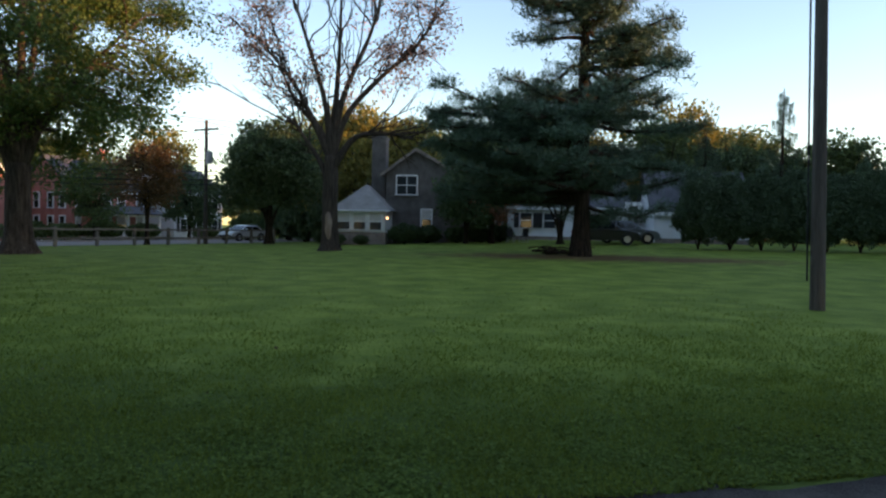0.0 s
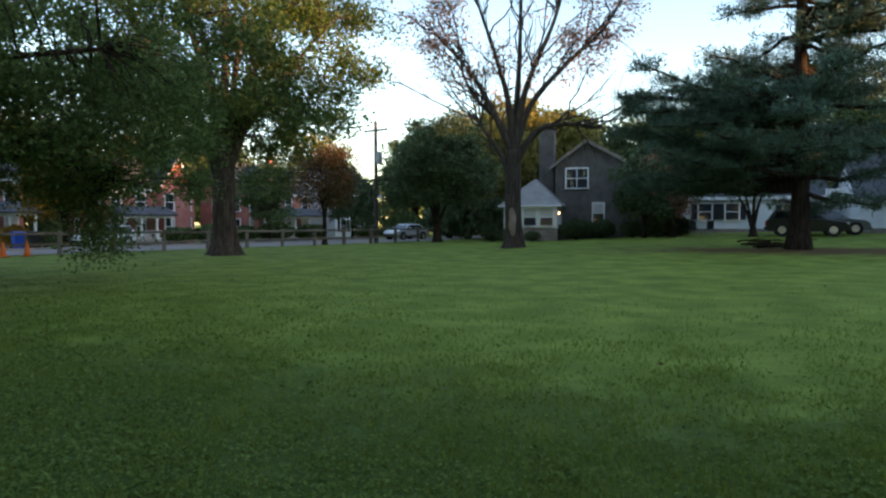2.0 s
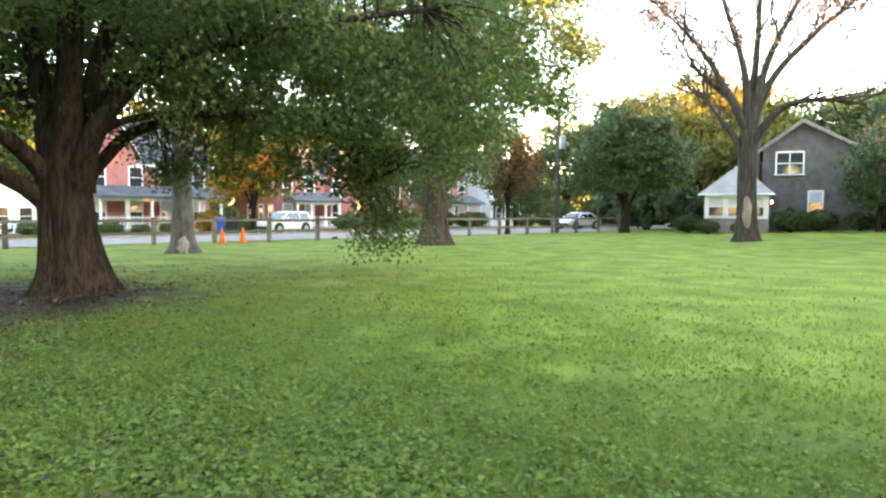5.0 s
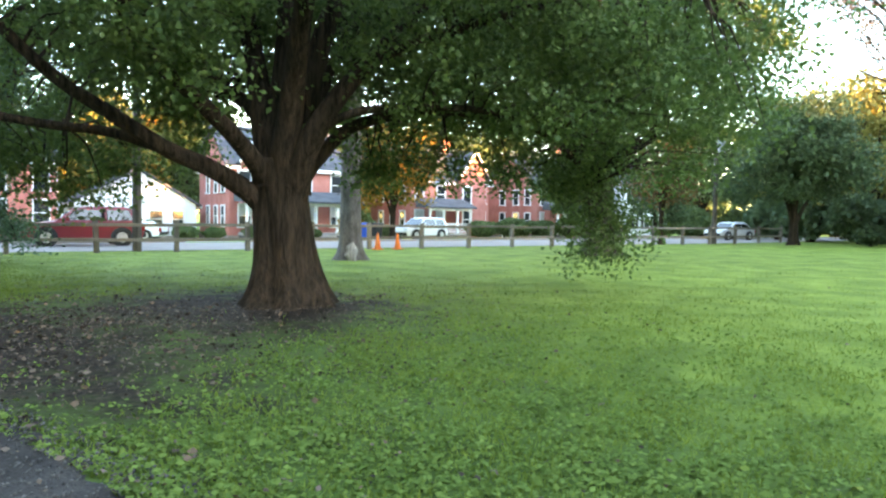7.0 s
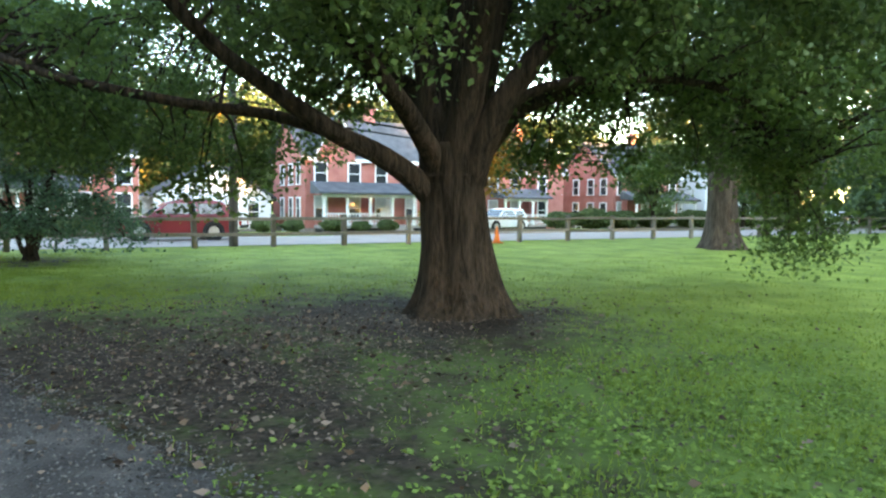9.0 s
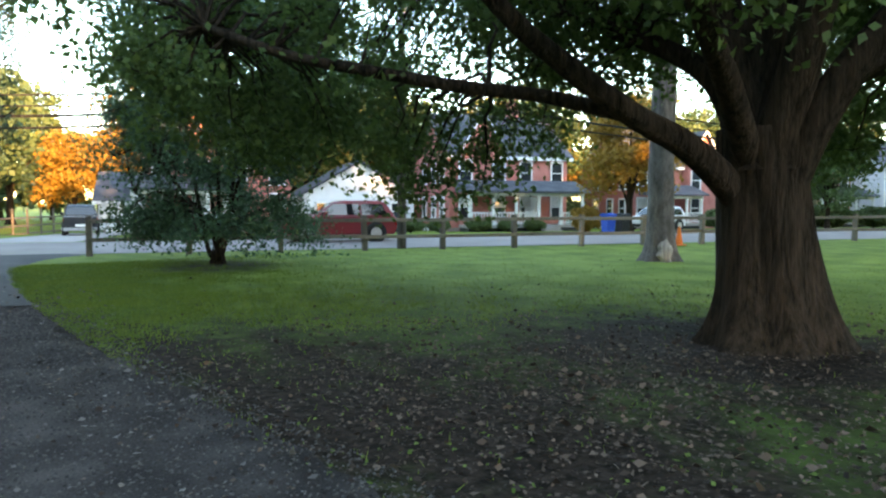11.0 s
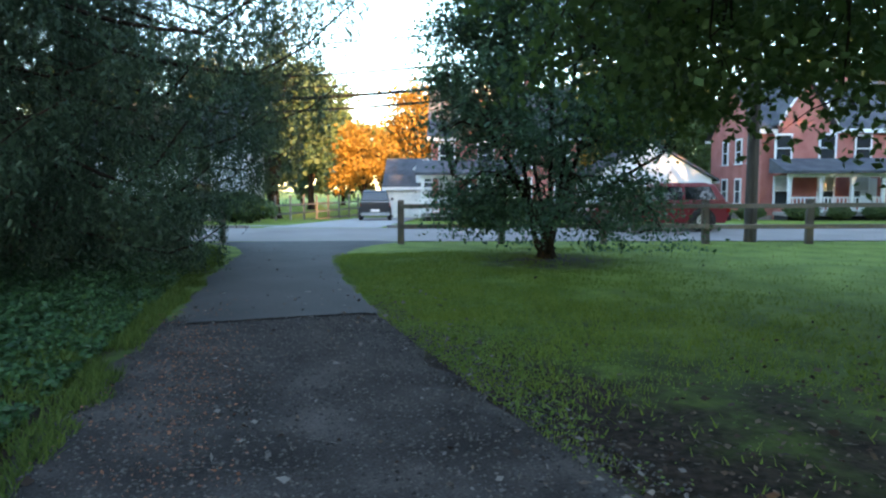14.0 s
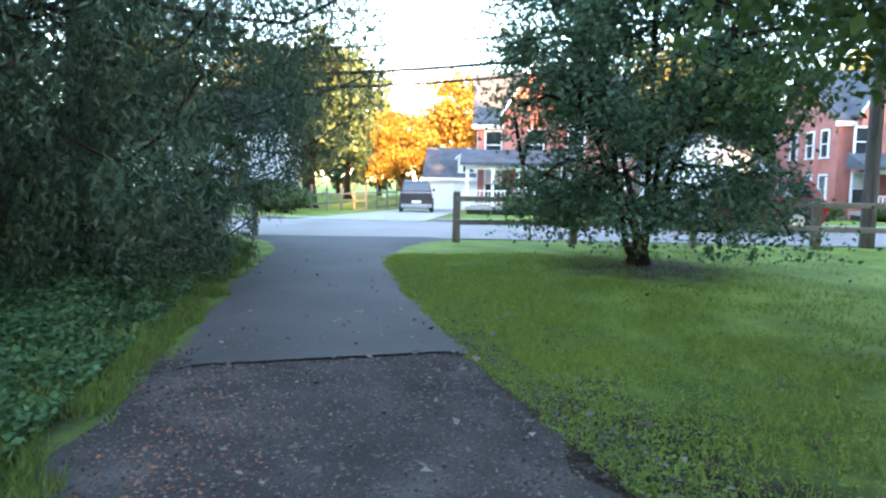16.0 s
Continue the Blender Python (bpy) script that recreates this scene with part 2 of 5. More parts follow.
def prism(poly, x0, x1, axis="x", bevel=0.0):
    bm = bmesh.new()
    add_prism(bm, poly, x0, x1, axis)
    if bevel:
        bmesh.ops.bevel(bm, geom=bm.edges[:], offset=bevel, segments=2, affect="EDGES", profile=0.6)
    return bm


def tubes(paths, sides=7):
    """Tapering tubes: a list of (points, radii) as one set of verts and faces."""
    verts, faces = [], []
    ring = np.arange(sides) * 2 * np.pi / sides
    for pts, rad in paths:
        pts = np.asarray(pts, float)
        d = np.gradient(pts, axis=0)
        d /= np.linalg.norm(d, axis=1)[:, None] + 1e-9
        ref = np.array([0.0, 0, 1]) if abs(d[len(d) // 2][2]) < 0.8 else np.array([1.0, 0, 0])
        a = np.cross(d, ref)
        a /= np.linalg.norm(a, axis=1)[:, None] + 1e-9
        b = np.cross(d, a)
        start = len(verts)
        for p, r, u, v in zip(pts, rad, a, b):
            verts.extend(p + r * (np.cos(q) * u + np.sin(q) * v) for q in ring)
        for i in range(len(pts) - 1):
            for k in range(sides):
                q, w = start + i * sides + k, start + i * sides + (k + 1) % sides
                faces.append((q, w, w + sides, q + sides))
        faces.append(tuple(start + (len(pts) - 1) * sides + k for k in range(sides)))
    return verts, faces


def bend(a, b, sag=0.0, steps=6, wobble=0.0, gen=None):
    """A curved line from a to b, lifted by sag in its middle."""
    a, b = np.asarray(a, float), np.asarray(b, float)
    t = np.linspace(0, 1, steps)[:, None]
    p = a + (b - a) * t
    p[:, 2] += sag * np.sin(np.pi * t[:, 0])
    if wobble:
        p[1:-1] += gen.normal(0, wobble, (steps - 2, 3))
    return p


def curve_through(points, steps=10):
    """A smooth line through a few points."""
    pts = np.asarray(points, float)
    q = np.vstack([2 * pts[0] - pts[1], pts, 2 * pts[-1] - pts[-2]])
    out = []
    for i in range(len(pts) - 1):
        p0, p1, p2, p3 = q[i:i + 4]
        for t in np.linspace(0, 1, steps, endpoint=False):
            out.append(0.5 * (2 * p1 + (p2 - p0) * t + (2 * p0 - 5 * p1 + 4 * p2 - p3) * t * t + (3 * p1 - p0 - 3 * p2 + p3) * t ** 3))
    out.append(pts[-1])
    return np.array(out)


def leaf_quads(centres, size, gen, flat=0.0, droop=0.3):
    """Folded diamond leaves at the given centres, turned every way."""
    k = len(centres)
    way = gen.normal(0, 1, (k, 3))
    way[:, 2] = way[:, 2] * (1 - flat) - droop
    way /= np.linalg.norm(way, axis=1)[:, None]
    side = np.cross(way, gen.normal(0, 1, (k, 3)) + (0, 0, 2 * flat))
    side /= np.linalg.norm(side, axis=1)[:, None] + 1e-9
    up = np.cross(side, way)
    s = (size * gen.uniform(0.6, 1.35, k))[:, None]
    tip, tail = centres + way * s, centres - way * s * 0.7
    lift = up * s * gen.uniform(-0.25, 0.35, k)[:, None]
    return np.stack([tail, centres + side * s * 0.55 + lift, tip, centres - side * s * 0.55 + lift], 1)


def trunk_mesh(name, h, r0, r1, gen, flare=1.7, lean=(0, 0), ribs=7, lump=0.08, sides=28, rows=26):
    """A trunk with a root flare, ribs and swellings."""
    verts, faces = [], []
    phase = gen.uniform(0, 6.28, 4)
    for i in range(rows):
        t = i / (rows - 1)
        z = h * t ** 1.25
        base = r1 + (r0 - r1) * (1 - t)
        fl = 1 + (flare - 1) * math.exp(-z / (0.55 * r0 + 0.12))
        for k in range(sides):
            q = 2 * math.pi * k / sides
            rib = 1 + (lump + 0.28 * (fl - 1)) * math.cos(ribs * q + phase[0] + 0.8 * z) * 0.6 + lump * 0.7 * math.cos(3 * q + phase[1] + 1.3 * z) + 0.03 * math.sin(11 * q + 2.5 * z + phase[2])
            r = base * fl * rib
            verts.append((r * math.cos(q) + lean[0] * z, r * math.sin(q) + lean[1] * z, z - 0.08))
    for i in range(rows - 1):
        for k in range(sides):
            a, b = i * sides + k, i * sides + (k + 1) % sides
            faces.append((a, b, b + sides, a + sides))
    faces.append(tuple((rows - 1) * sides + k for k in range(sides)))
    me = mesh_from(name, verts, faces)
    me.polygons.foreach_set("use_smooth", [True] * len(me.polygons))
    return me


def crown_points(gen, count, radius, low, high, flat_bottom=0.0, hollow=0.45):
    """Clump centres in an uneven egg-shaped crown."""
    out = []
    seed = gen.uniform(0, 50, 3)
    mid, half = 0.5 * (low + high), 0.5 * (high - low)
    while len(out) < count:
        v = gen.normal(0, 1, 3)
        v /= np.linalg.norm(v)
        bulge = 0.82 + 0.36 * noise.noise(Vector(v * 1.7 + seed))
        r = gen.uniform(hollow ** 3, 1) ** (1 / 3) * bulge
        p = v * r
        if p[2] < 0:
            p[:2] *= 1 + flat_bottom * (-p[2])
        out.append((p[0] * radius, p[1] * radius, mid + p[2] * half))
    return np.array(out)


def tree(name, label, x, y, height, trunk_r, fork, radius, low, clumps, leaves, size, leaf_mat, bark_mat=None, seed=1, limbs=None, girth=(), flare=1.6, clump_r=0.8, extra=(), flat_bottom=0.3, category="tree", hollow=0.45, m=None, twig_r=0.02, group="", lean=(0, 0), fine=3, trim=0.0, boughs=0):
    gen = np.random.default_rng(seed)
    bark_mat = bark_mat or BARK
    ob = thing(name, m if m is not None else pose(x, y, float(ground_z(x, y)), 0, 0, 0), label, category, group)
    part("trunk", trunk_mesh("trunk", fork, trunk_r, trunk_r * 0.8, gen, flare, lean), bark_mat, ob)
    centres = crown_points(gen, clumps, radius, low, height, flat_bottom, hollow)
    if len(extra):
        centres = np.vstack([centres, np.asarray(extra, float)])
    lines, kept = [], []
    if limbs is None:
        limbs = []
        n = max(5, int(radius * 1.3))
        for i in range(n):
            q = 2 * math.pi * (i + gen.uniform(-0.3, 0.3)) / n
            e = gen.uniform(0.25, 1.0)
            reach = radius * 0.72 * (1 - 0.5 * e)
            top = low + (height - low) * (0.25 + 0.65 * e)
            z0 = fork * gen.uniform(0.8, 1.0)
            limbs.append([(0, 0, z0 - 0.3), (reach * 0.3 * math.cos(q), reach * 0.3 * math.sin(q), z0 + (top - z0) * 0.4), (reach * math.cos(q), reach * math.sin(q), top)])
        limbs.append([(0, 0, fork - 0.3), (0.1, 0.1, 0.5 * (fork + height)), (0.2, -0.1, height * 0.92)])
    for k, points in enumerate(limbs):
        p = curve_through(points)
        length = np.linalg.norm(np.diff(p, axis=0), axis=1).sum()
        r = np.linspace(trunk_r * (girth[k] if girth else 0.42 if k < 8 else 0.36), max(0.03, trunk_r * 0.09), len(p))
        r *= 1 + 0.45 * np.exp(-np.arange(len(p)) / 5.0) * (girth == () or girth[k] > 0.25)
        v, f = tubes([(p, r)], 12)
        me = mesh_from("limb", v, f)
        me.polygons.foreach_set("use_smooth", [True] * len(me.polygons))
        part("limb", me, bark_mat, ob)
        lines.append(p)
    if boughs:
        sprays = []
        for p in list(lines):
            for _ in range(boughs):
                j = int(gen.uniform(0.3, 0.95) * len(p))
                run = p[min(len(p) - 1, j + 2)] - p[j - 2]
                run = run / (np.linalg.norm(run) + 1e-6) + gen.normal(0, 0.5, 3) + (0, 0, 0.25)
                end = p[j] + run * gen.uniform(1.2, 3.0)
                q = bend(p[j], end, gen.uniform(-0.2, 0.3), 7, 0.08, gen)
                sprays.append((q, np.linspace(0.055, 0.018, 7)))
                lines.append(q)
                for k in range(5):
                    a = q[gen.integers(2, 7)]
                    run2 = run / np.linalg.norm(run) + gen.normal(0, 0.6, 3)
                    sprays.append((bend(a, a + run2 * gen.uniform(0.5, 1.4), 0.08, 5, 0.04, gen), np.linspace(0.022, 0.008, 5)))
        v, f = tubes(sprays, 5)
        part("branch", mesh_from("branch", v, f), bark_mat, ob)["kind"] = "stuff"
    bones = np.vstack([p[len(p) // 3:] for p in lines])
    twigs = []
    for c in centres:
        d = np.linalg.norm(bones - c, axis=1) + 0.35 * np.clip(bones[:, 2] - c[2], 0, 9)
        a = bones[int(np.argmin(d))]
        if trim and np.linalg.norm(c - a) > trim:
            continue
        kept.append(c)
        twigs.append((bend(a, c, 0.12 * np.linalg.norm(c - a), 5, 0.05, gen), np.linspace(twig_r * 2.4, twig_r * 0.5, 5)))
        for _ in range(fine):
            twigs.append((bend(c, c + np.clip(gen.normal(0, 0.7, 3), -0.9, 0.9) * clump_r * (1, 1, 0.6), 0.05, 3), np.linspace(twig_r * 0.7, twig_r * 0.25, 3)))
    v, f = tubes(twigs, 4)
    part("twig", mesh_from("twig", v, f), bark_mat, ob)["kind"] = "stuff"
    centres = np.array(kept)
    if leaves:
        spread = gen.uniform(0.6, 1.3, len(centres))
        which = gen.integers(0, len(centres), leaves)
        pts = centres[which] + np.clip(gen.normal(0, 1, (leaves, 3)), -1.8, 1.8) * (clump_r * spread[which])[:, None] * (0.62, 0.62, 0.42)
        pts[:, 2] = np.maximum(pts[:, 2], 0.25)
        crown = part("crown", quad_mesh("crown", leaf_quads(pts, size, gen)), leaf_mat, ob)
        crown["kind"] = "stuff"
    return ob


# ---- ground ----
def sheet(name, xs, ys, z, mat, label, category, lift=0.0):
    gx, gy = np.meshgrid(xs, ys)
    gz = z(gx, gy) + lift
    v = np.stack([gx, gy, gz], -1).reshape(-1, 3)
    w = len(xs)
    f = [(j * w + i, j * w + i + 1, (j + 1) * w + i + 1, (j + 1) * w + i) for j in range(len(ys) - 1) for i in range(w - 1)]
    me = mesh_from(name, v, f)
    me.polygons.foreach_set("use_smooth", [True] * len(me.polygons))
    return tagged(part(name, me, mat), label, category, kind="structure")


def steps(*spans):
    out = []
    for a, b, d in spans:
        out.extend(np.arange(a, b, d))
    return np.array(out + [spans[-1][1]])


def lawn_z(x, y):
    bumps = 0.02 * np.sin(1.3 * x + 0.7 * y) * np.sin(0.9 * y - 0.4 * x) + 0.012 * np.sin(3.1 * x - 1.7 * y)
    near = smooth(5.2, 7.5, y) * smooth(-33, -31, x - 0.35 * (y - 8))
    return ground_z(x, y) - 0.03 + bumps * near


def litter_lawn():
    """Lawn that wears down to bare leaf-strewn earth round the oak and beside the lane."""
    m = LAWN
    t = m.node_tree
    n, l = t.nodes, t.links
    p = n["Principled BSDF"]
    old = p.inputs["Base Color"].links[0].from_socket
    co = n.new("ShaderNodeTexCoord")

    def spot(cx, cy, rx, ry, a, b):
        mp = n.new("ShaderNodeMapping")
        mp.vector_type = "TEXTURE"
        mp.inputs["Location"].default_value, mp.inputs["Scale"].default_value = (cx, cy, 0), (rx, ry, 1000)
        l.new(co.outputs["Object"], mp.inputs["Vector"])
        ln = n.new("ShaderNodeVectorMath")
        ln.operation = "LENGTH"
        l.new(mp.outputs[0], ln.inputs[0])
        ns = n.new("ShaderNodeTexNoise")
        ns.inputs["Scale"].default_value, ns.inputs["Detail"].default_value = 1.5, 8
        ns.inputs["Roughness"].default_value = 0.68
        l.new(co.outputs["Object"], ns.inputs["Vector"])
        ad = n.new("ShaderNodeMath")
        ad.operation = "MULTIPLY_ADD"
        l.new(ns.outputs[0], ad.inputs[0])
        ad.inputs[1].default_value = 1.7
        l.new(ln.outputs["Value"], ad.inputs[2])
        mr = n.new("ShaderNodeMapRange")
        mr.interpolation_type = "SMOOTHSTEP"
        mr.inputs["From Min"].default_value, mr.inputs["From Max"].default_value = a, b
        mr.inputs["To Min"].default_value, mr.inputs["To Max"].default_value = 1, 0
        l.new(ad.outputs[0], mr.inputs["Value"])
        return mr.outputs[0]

    earth = n.new("ShaderNodeValToRGB")
    earth.color_ramp.elements[0].color, earth.color_ramp.elements[1].color = (0.010, 0.007, 0.005, 1), (0.044, 0.031, 0.022, 1)
    earth.color_ramp.elements[0].position, earth.color_ramp.elements[1].position = 0.35, 0.7
    ns = n.new("ShaderNodeTexNoise")
    ns.inputs["Scale"].default_value, ns.inputs["Detail"].default_value = 14, 6
    l.new(co.outputs["Object"], ns.inputs["Vector"])
    l.new(ns.outputs[0], earth.inputs[0])
    rust = n.new("ShaderNodeRGB")
    rust.outputs[0].default_value = (0.12, 0.075, 0.03, 1)
    # darker green mixed into the lawn beside the lane and round the oak
    dark_green = n.new("ShaderNodeRGB")
    dark_green.outputs[0].default_value = (0.06, 0.092, 0.02, 1)
    colour = old
    for args, tint in reversed((((-18.2, 10.4, 3.4, 3.0, 1.25, 1.95), earth.outputs[0]), ((-18.2, 6.4, 6.6, 2.6, 1.15, 1.9), earth.outputs[0]), ((-22.6, 5.5, 3.6, 1.0, 1.2, 1.95), earth.outputs[0]), ((-22.0, 1.9, 6.0, 0.9, 1.2, 2.0), earth.outputs[0]), ((-17.8, 8.6, 8.0, 5.2, 1.2, 2.2), dark_green.outputs[0]),
                       ((-31.5, 10.0, 1.9, 1.7, 1.3, 2.0), earth.outputs[0]), ((6.5, 35.0, 9.0, 3.0, 1.3, 2.1), rust.outputs[0]), ((-9.0, 5.6, 26.0, 3.6, 1.15, 2.3), dark_green.outputs[0]), ((-28.0, 1.5, 13.0, 2.2, 1.3, 2.3), dark_green.outputs[0]))):
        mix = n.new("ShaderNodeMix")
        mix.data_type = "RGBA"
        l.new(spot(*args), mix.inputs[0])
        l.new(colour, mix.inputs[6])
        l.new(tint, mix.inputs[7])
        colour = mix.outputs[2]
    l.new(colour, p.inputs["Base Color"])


litter_lawn()
sheet("ground", steps((-900, -120, 60), (-120, -50, 4), (-50, 20, 0.5), (20, 60, 2), (60, 900, 60)), steps((-900, -60, 60), (-60, -6, 3), (-6, 45, 0.5), (45, 90, 2), (90, 900, 60)),
      lawn_z, LAWN, "mown green lawn with clover and bare leafy patches", "lawn")


def strip(name, rows, mat, label, category, lift, thick=0.05, ragged=0.04):
    """A paved strip between two edge lines given as rows of (left x, y, right x, y)."""
    left = curve_through([(a, b, 0) for a, b, _, _ in rows], 12)
    right = curve_through([(c, d, 0) for _, _, c, d in rows], 12)
    gen = np.random.default_rng(3)
    verts, faces = [], []
    cols = 9
    for a, b in zip(left, right):
        a, b = a + gen.normal(0, ragged, 3) * (0, 1, 0), b + gen.normal(0, ragged, 3) * (0, 1, 0)
        for k in range(cols):
            p = a + (b - a) * k / (cols - 1)
            z = float(ground_z(p[0], p[1])) + lift - (thick if k in (0, cols - 1) else 0)
            verts.append((p[0], p[1], z))
    for i in range(len(left) - 1):
        for k in range(cols - 1):
            q = i * cols + k
            faces.append((q, q + 1, q + cols + 1, q + cols))
    me = mesh_from(name, verts, faces)
    me.polygons.foreach_set("use_smooth", [True] * len(me.polygons))
    return tagged(part(name, me, mat), label, category, kind="structure")


def street_sheet(name, s0, s1, n0, n1, mat, label, category, lift, ds=6.0):
    verts, faces = [], []
    ss = np.arange(s0, s1 + ds, ds)
    nn = np.linspace(n0, n1, 4)
    for s in ss:
        for n in nn:
            p = GATE + s * ALONG + n * ACROSS
            verts.append((p[0], p[1], float(ground_z(p[0], p[1])) + lift))
    for i in range(len(ss) - 1):
        for k in range(3):
            q = i * 4 + k
            faces.append((q, q + 1, q + 5, q + 4))
    return tagged(part(name, mesh_from(name, verts, faces), mat), label, category, kind="structure")


street_sheet("road", -200, 260, 0.7, 7.3, ROAD, "worn grey asphalt street beyond the wooden fence", "road", 0.0)
street_sheet("pavement", -200, 260, 10.0, 11.3, CONCRETE, "pale concrete pavement behind a grass verge", "pavement", 0.0)
for a, b in ((-200, -6.5), (-1.2, 13), (16, 200)):
    bm = bmesh.new()
    for s in np.arange(a, b, 3.0):
        e = min(s + 2.99, b)
        r = add_box(bm, s, e, 7.3, 7.46, -0.15, 0.11, 0.02)
    k = part("kerb", bm, CONCRETE, None, "", pose(*(GATE + 0 * ALONG), 0, 0, 0, ROAD_TURN))
    tagged(k, "low concrete kerb along the street", "kerb", kind="structure")
street_sheet("driveway_across", -6.0, -1.5, 7.2, 34, CONCRETE, "pale concrete driveway crossing the verge", "driveway", 0.02, 1.5)

strip("asphalt_drive", [(-26.38, 2.8, -26.33, 5.36), (-28.5, 3.0, -28.5, 5.42), (-31, 3.25, -31, 5.65), (-33.5, 3.65, -33.4, 6.05), (-35.5, 3.95, -35.2, 6.6), (-37.2, 3.85, -36.4, 7.4), (-38.6, 3.2, -37.2, 8.4)],
      ASPHALT, "smooth dark asphalt drive running out to the street", "driveway", 0.022, 0.05)
strip("gravel_lane", [(14, 3.0, 14, 9.5), (8, 1.0, 8, 8.0), (3, 0.0, 3, 6.1), (-3, 0.2, -3, 4.7), (-9, 0.8, -9, 5.05), (-13, 1.2, -13, 5.6), (-17, 1.6, -17, 5.6), (-21, 1.9, -21, 5.4), (-24, 2.25, -24, 5.2), (-26.7, 2.6, -26.7, 5.3)],
      GRAVEL, "worn dark gravel lane strewn with fallen leaves", "lane", 0.0, 0.04, 0.06)


# ---- fence and poles ----
def post_mesh(seed, h, r):
    gen = np.random.default_rng(seed)
    bm = box(-r, r, -r * 0.9, r * 0.9, -0.3, h, 0.02)
    for v in bm.verts:
        v.co.x += 0.012 * gen.normal()
        v.co.y += 0.012 * gen.normal()
        if v.co.z > h - 0.1:
            v.co.z += 0.02 * gen.normal()
    return bm


def fence():
    ob = thing("fence", street(0, 0), "weathered two-rail wooden post fence along the street", "fence", kind="")
    meshes = []
    for k in range(4):
        bm = post_mesh(k, 1.16, 0.085)
        me = bpy.data.meshes.new("post")
        bm.to_mesh(me)
        bm.free()
        me.materials.append(FENCEWOOD)
        meshes.append(me)
    rails = []
    for k in range(3):
        bm = box(0, 2.75, -0.045, 0.045, -0.06, 0.06, 0.015)
        for v in bm.verts:
            v.co.z += 0.012 * math.sin(2.3 * v.co.x + k)
        me = bpy.data.meshes.new("rail")
        bm.to_mesh(me)
        bm.free()
        me.materials.append(FENCEWOOD)
        rails.append(me)
    count = 20
    for i in range(count):
        s = 2.75 * i
        p = GATE + s * ALONG
        z = float(ground_z(p[0], p[1]))
        part("post", meshes[i % 4], None, ob, m=pose(s, 0, z, rng.normal(0, 0.8), rng.normal(0, 0.8), 0))
        if i < count - 1:
            for h in (0.46, 1.0):
                part("rail", rails[(i + int(h)) % 3], None, ob, m=pose(s, -0.11, z + h + rng.normal(0, 0.012), 0, rng.normal(0, 0.4), 0))
    return ob


fence()
gate = thing("gate_post", pose(-38.9, 3.6, 0.0), "dark weathered wooden post standing under spruce branches", "post")
part("post", post_mesh(9, 1.2, 0.08), FENCEWOOD, gate)


def pole_line(name, x, y, height, radius, label, arms=(), lean=(0, 0), box_z=0, turn=ROAD_TURN, transformer=None):
    ob = thing(name, pose(x, y, float(ground_z(x, y)), lean[0], lean[1], turn), label, "utility pole")
    z = np.linspace(-0.2, height, 14)
    v, f = tubes([(np.stack([0 * z, 0 * z, z], 1), np.linspace(radius, radius * 0.68, 14))], 16)
    me = mesh_from("shaft", v, f)
    me.polygons.foreach_set("use_smooth", [True] * (len(me.polygons)))
    part("shaft", me, POLEWOOD, ob)
    for h in arms:
        arm = part("crossarm", box(-0.06, 0.06, -1.2, 1.2, h - 0.06, h + 0.06, 0.01), POLEWOOD, ob)
        for q in (-1.1, -0.4, 0.4, 1.1):
            v, f = tubes([([(0, q, h + 0.06), (0, q, h + 0.12), (0, q, h + 0.2)], [0.05, 0.06, 0.03])], 8)
            part("insulator", mesh_from("insulator", v, f), STEEL, arm)
    if transformer:
        v, f = tubes([([(0.0, -0.35, transformer - 0.45), (0, -0.35, transformer - 0.44), (0, -0.35, transformer + 0.4), (0, -0.35, transformer + 0.5)], [0.18, 0.24, 0.24, 0.12])], 14)
        part("transformer", mesh_from("transformer", v, f), STEEL, ob, "grey steel canister transformer")
    return ob


near_pole = pole_line("utility_pole", 8.65, 17.1, 10.5, 0.155, "tall dark wooden utility pole standing in the lawn", lean=(0, -1.3), turn=0)
v, f = tubes([([(-0.2, 0.05, 0.6), (-0.2, 0.05, 10)], [0.02, 0.02])], 6)
part("conduit", mesh_from("conduit", v, f), CABLE, near_pole)
street_pole = pole_line("utility_pole", -33.75, 17.55, 10.5, 0.17, "grey-brown wooden utility pole beside the rail fence", (9.4, 8.4), transformer=7.9)
far_pole = pole_line("utility_pole", -21.2, 50.6, 9.2, 0.17, "dark wooden utility pole beyond the lawn", (8.5,), transformer=6.4)
for s, n, hs in ((-20, 0.3, 0), (95, 0.3, 0)):
    p = GATE + s * ALONG + n * ACROSS
    pole_line("utility_pole", p[0], p[1], 10.5, 0.2, "distant wooden utility pole along the street", (9.4, 8.4))


def wire(a, b, sag, r=0.012, label="black overhead cable sagging between street poles"):
    v, f = tubes([(bend(a, b, -sag, 24), np.full(24, r))], 5)
    tagged(part("overhead_cable", mesh_from("overhead_cable", v, f), CABLE), label, "cable", group="street cables")


def street_xyz(s, n, z):
    p = GATE + s * ALONG + n * ACROSS
    return (p[0], p[1], z)


for n, z, r in ((-0.9, 9.6, 0.012), (1.0, 9.6, 0.012), (-0.6, 8.6, 0.012), (0.3, 6.7, 0.014), (0.2, 5.85, 0.018), (0.3, 5.55, 0.014), (0.2, 5.25, 0.028), (0.1, 4.9, 0.02)):
    r *= 1.6
    wire(street_xyz(-20, n, z), street_xyz(9.5, n, z), 1.35, r)
    wire(street_xyz(9.5, n, z), street_xyz(46, n, z - 0.4), 1.0, r)
    wire(street_xyz(46, n, z - 0.4), street_xyz(95, n, z), 1.0, r)



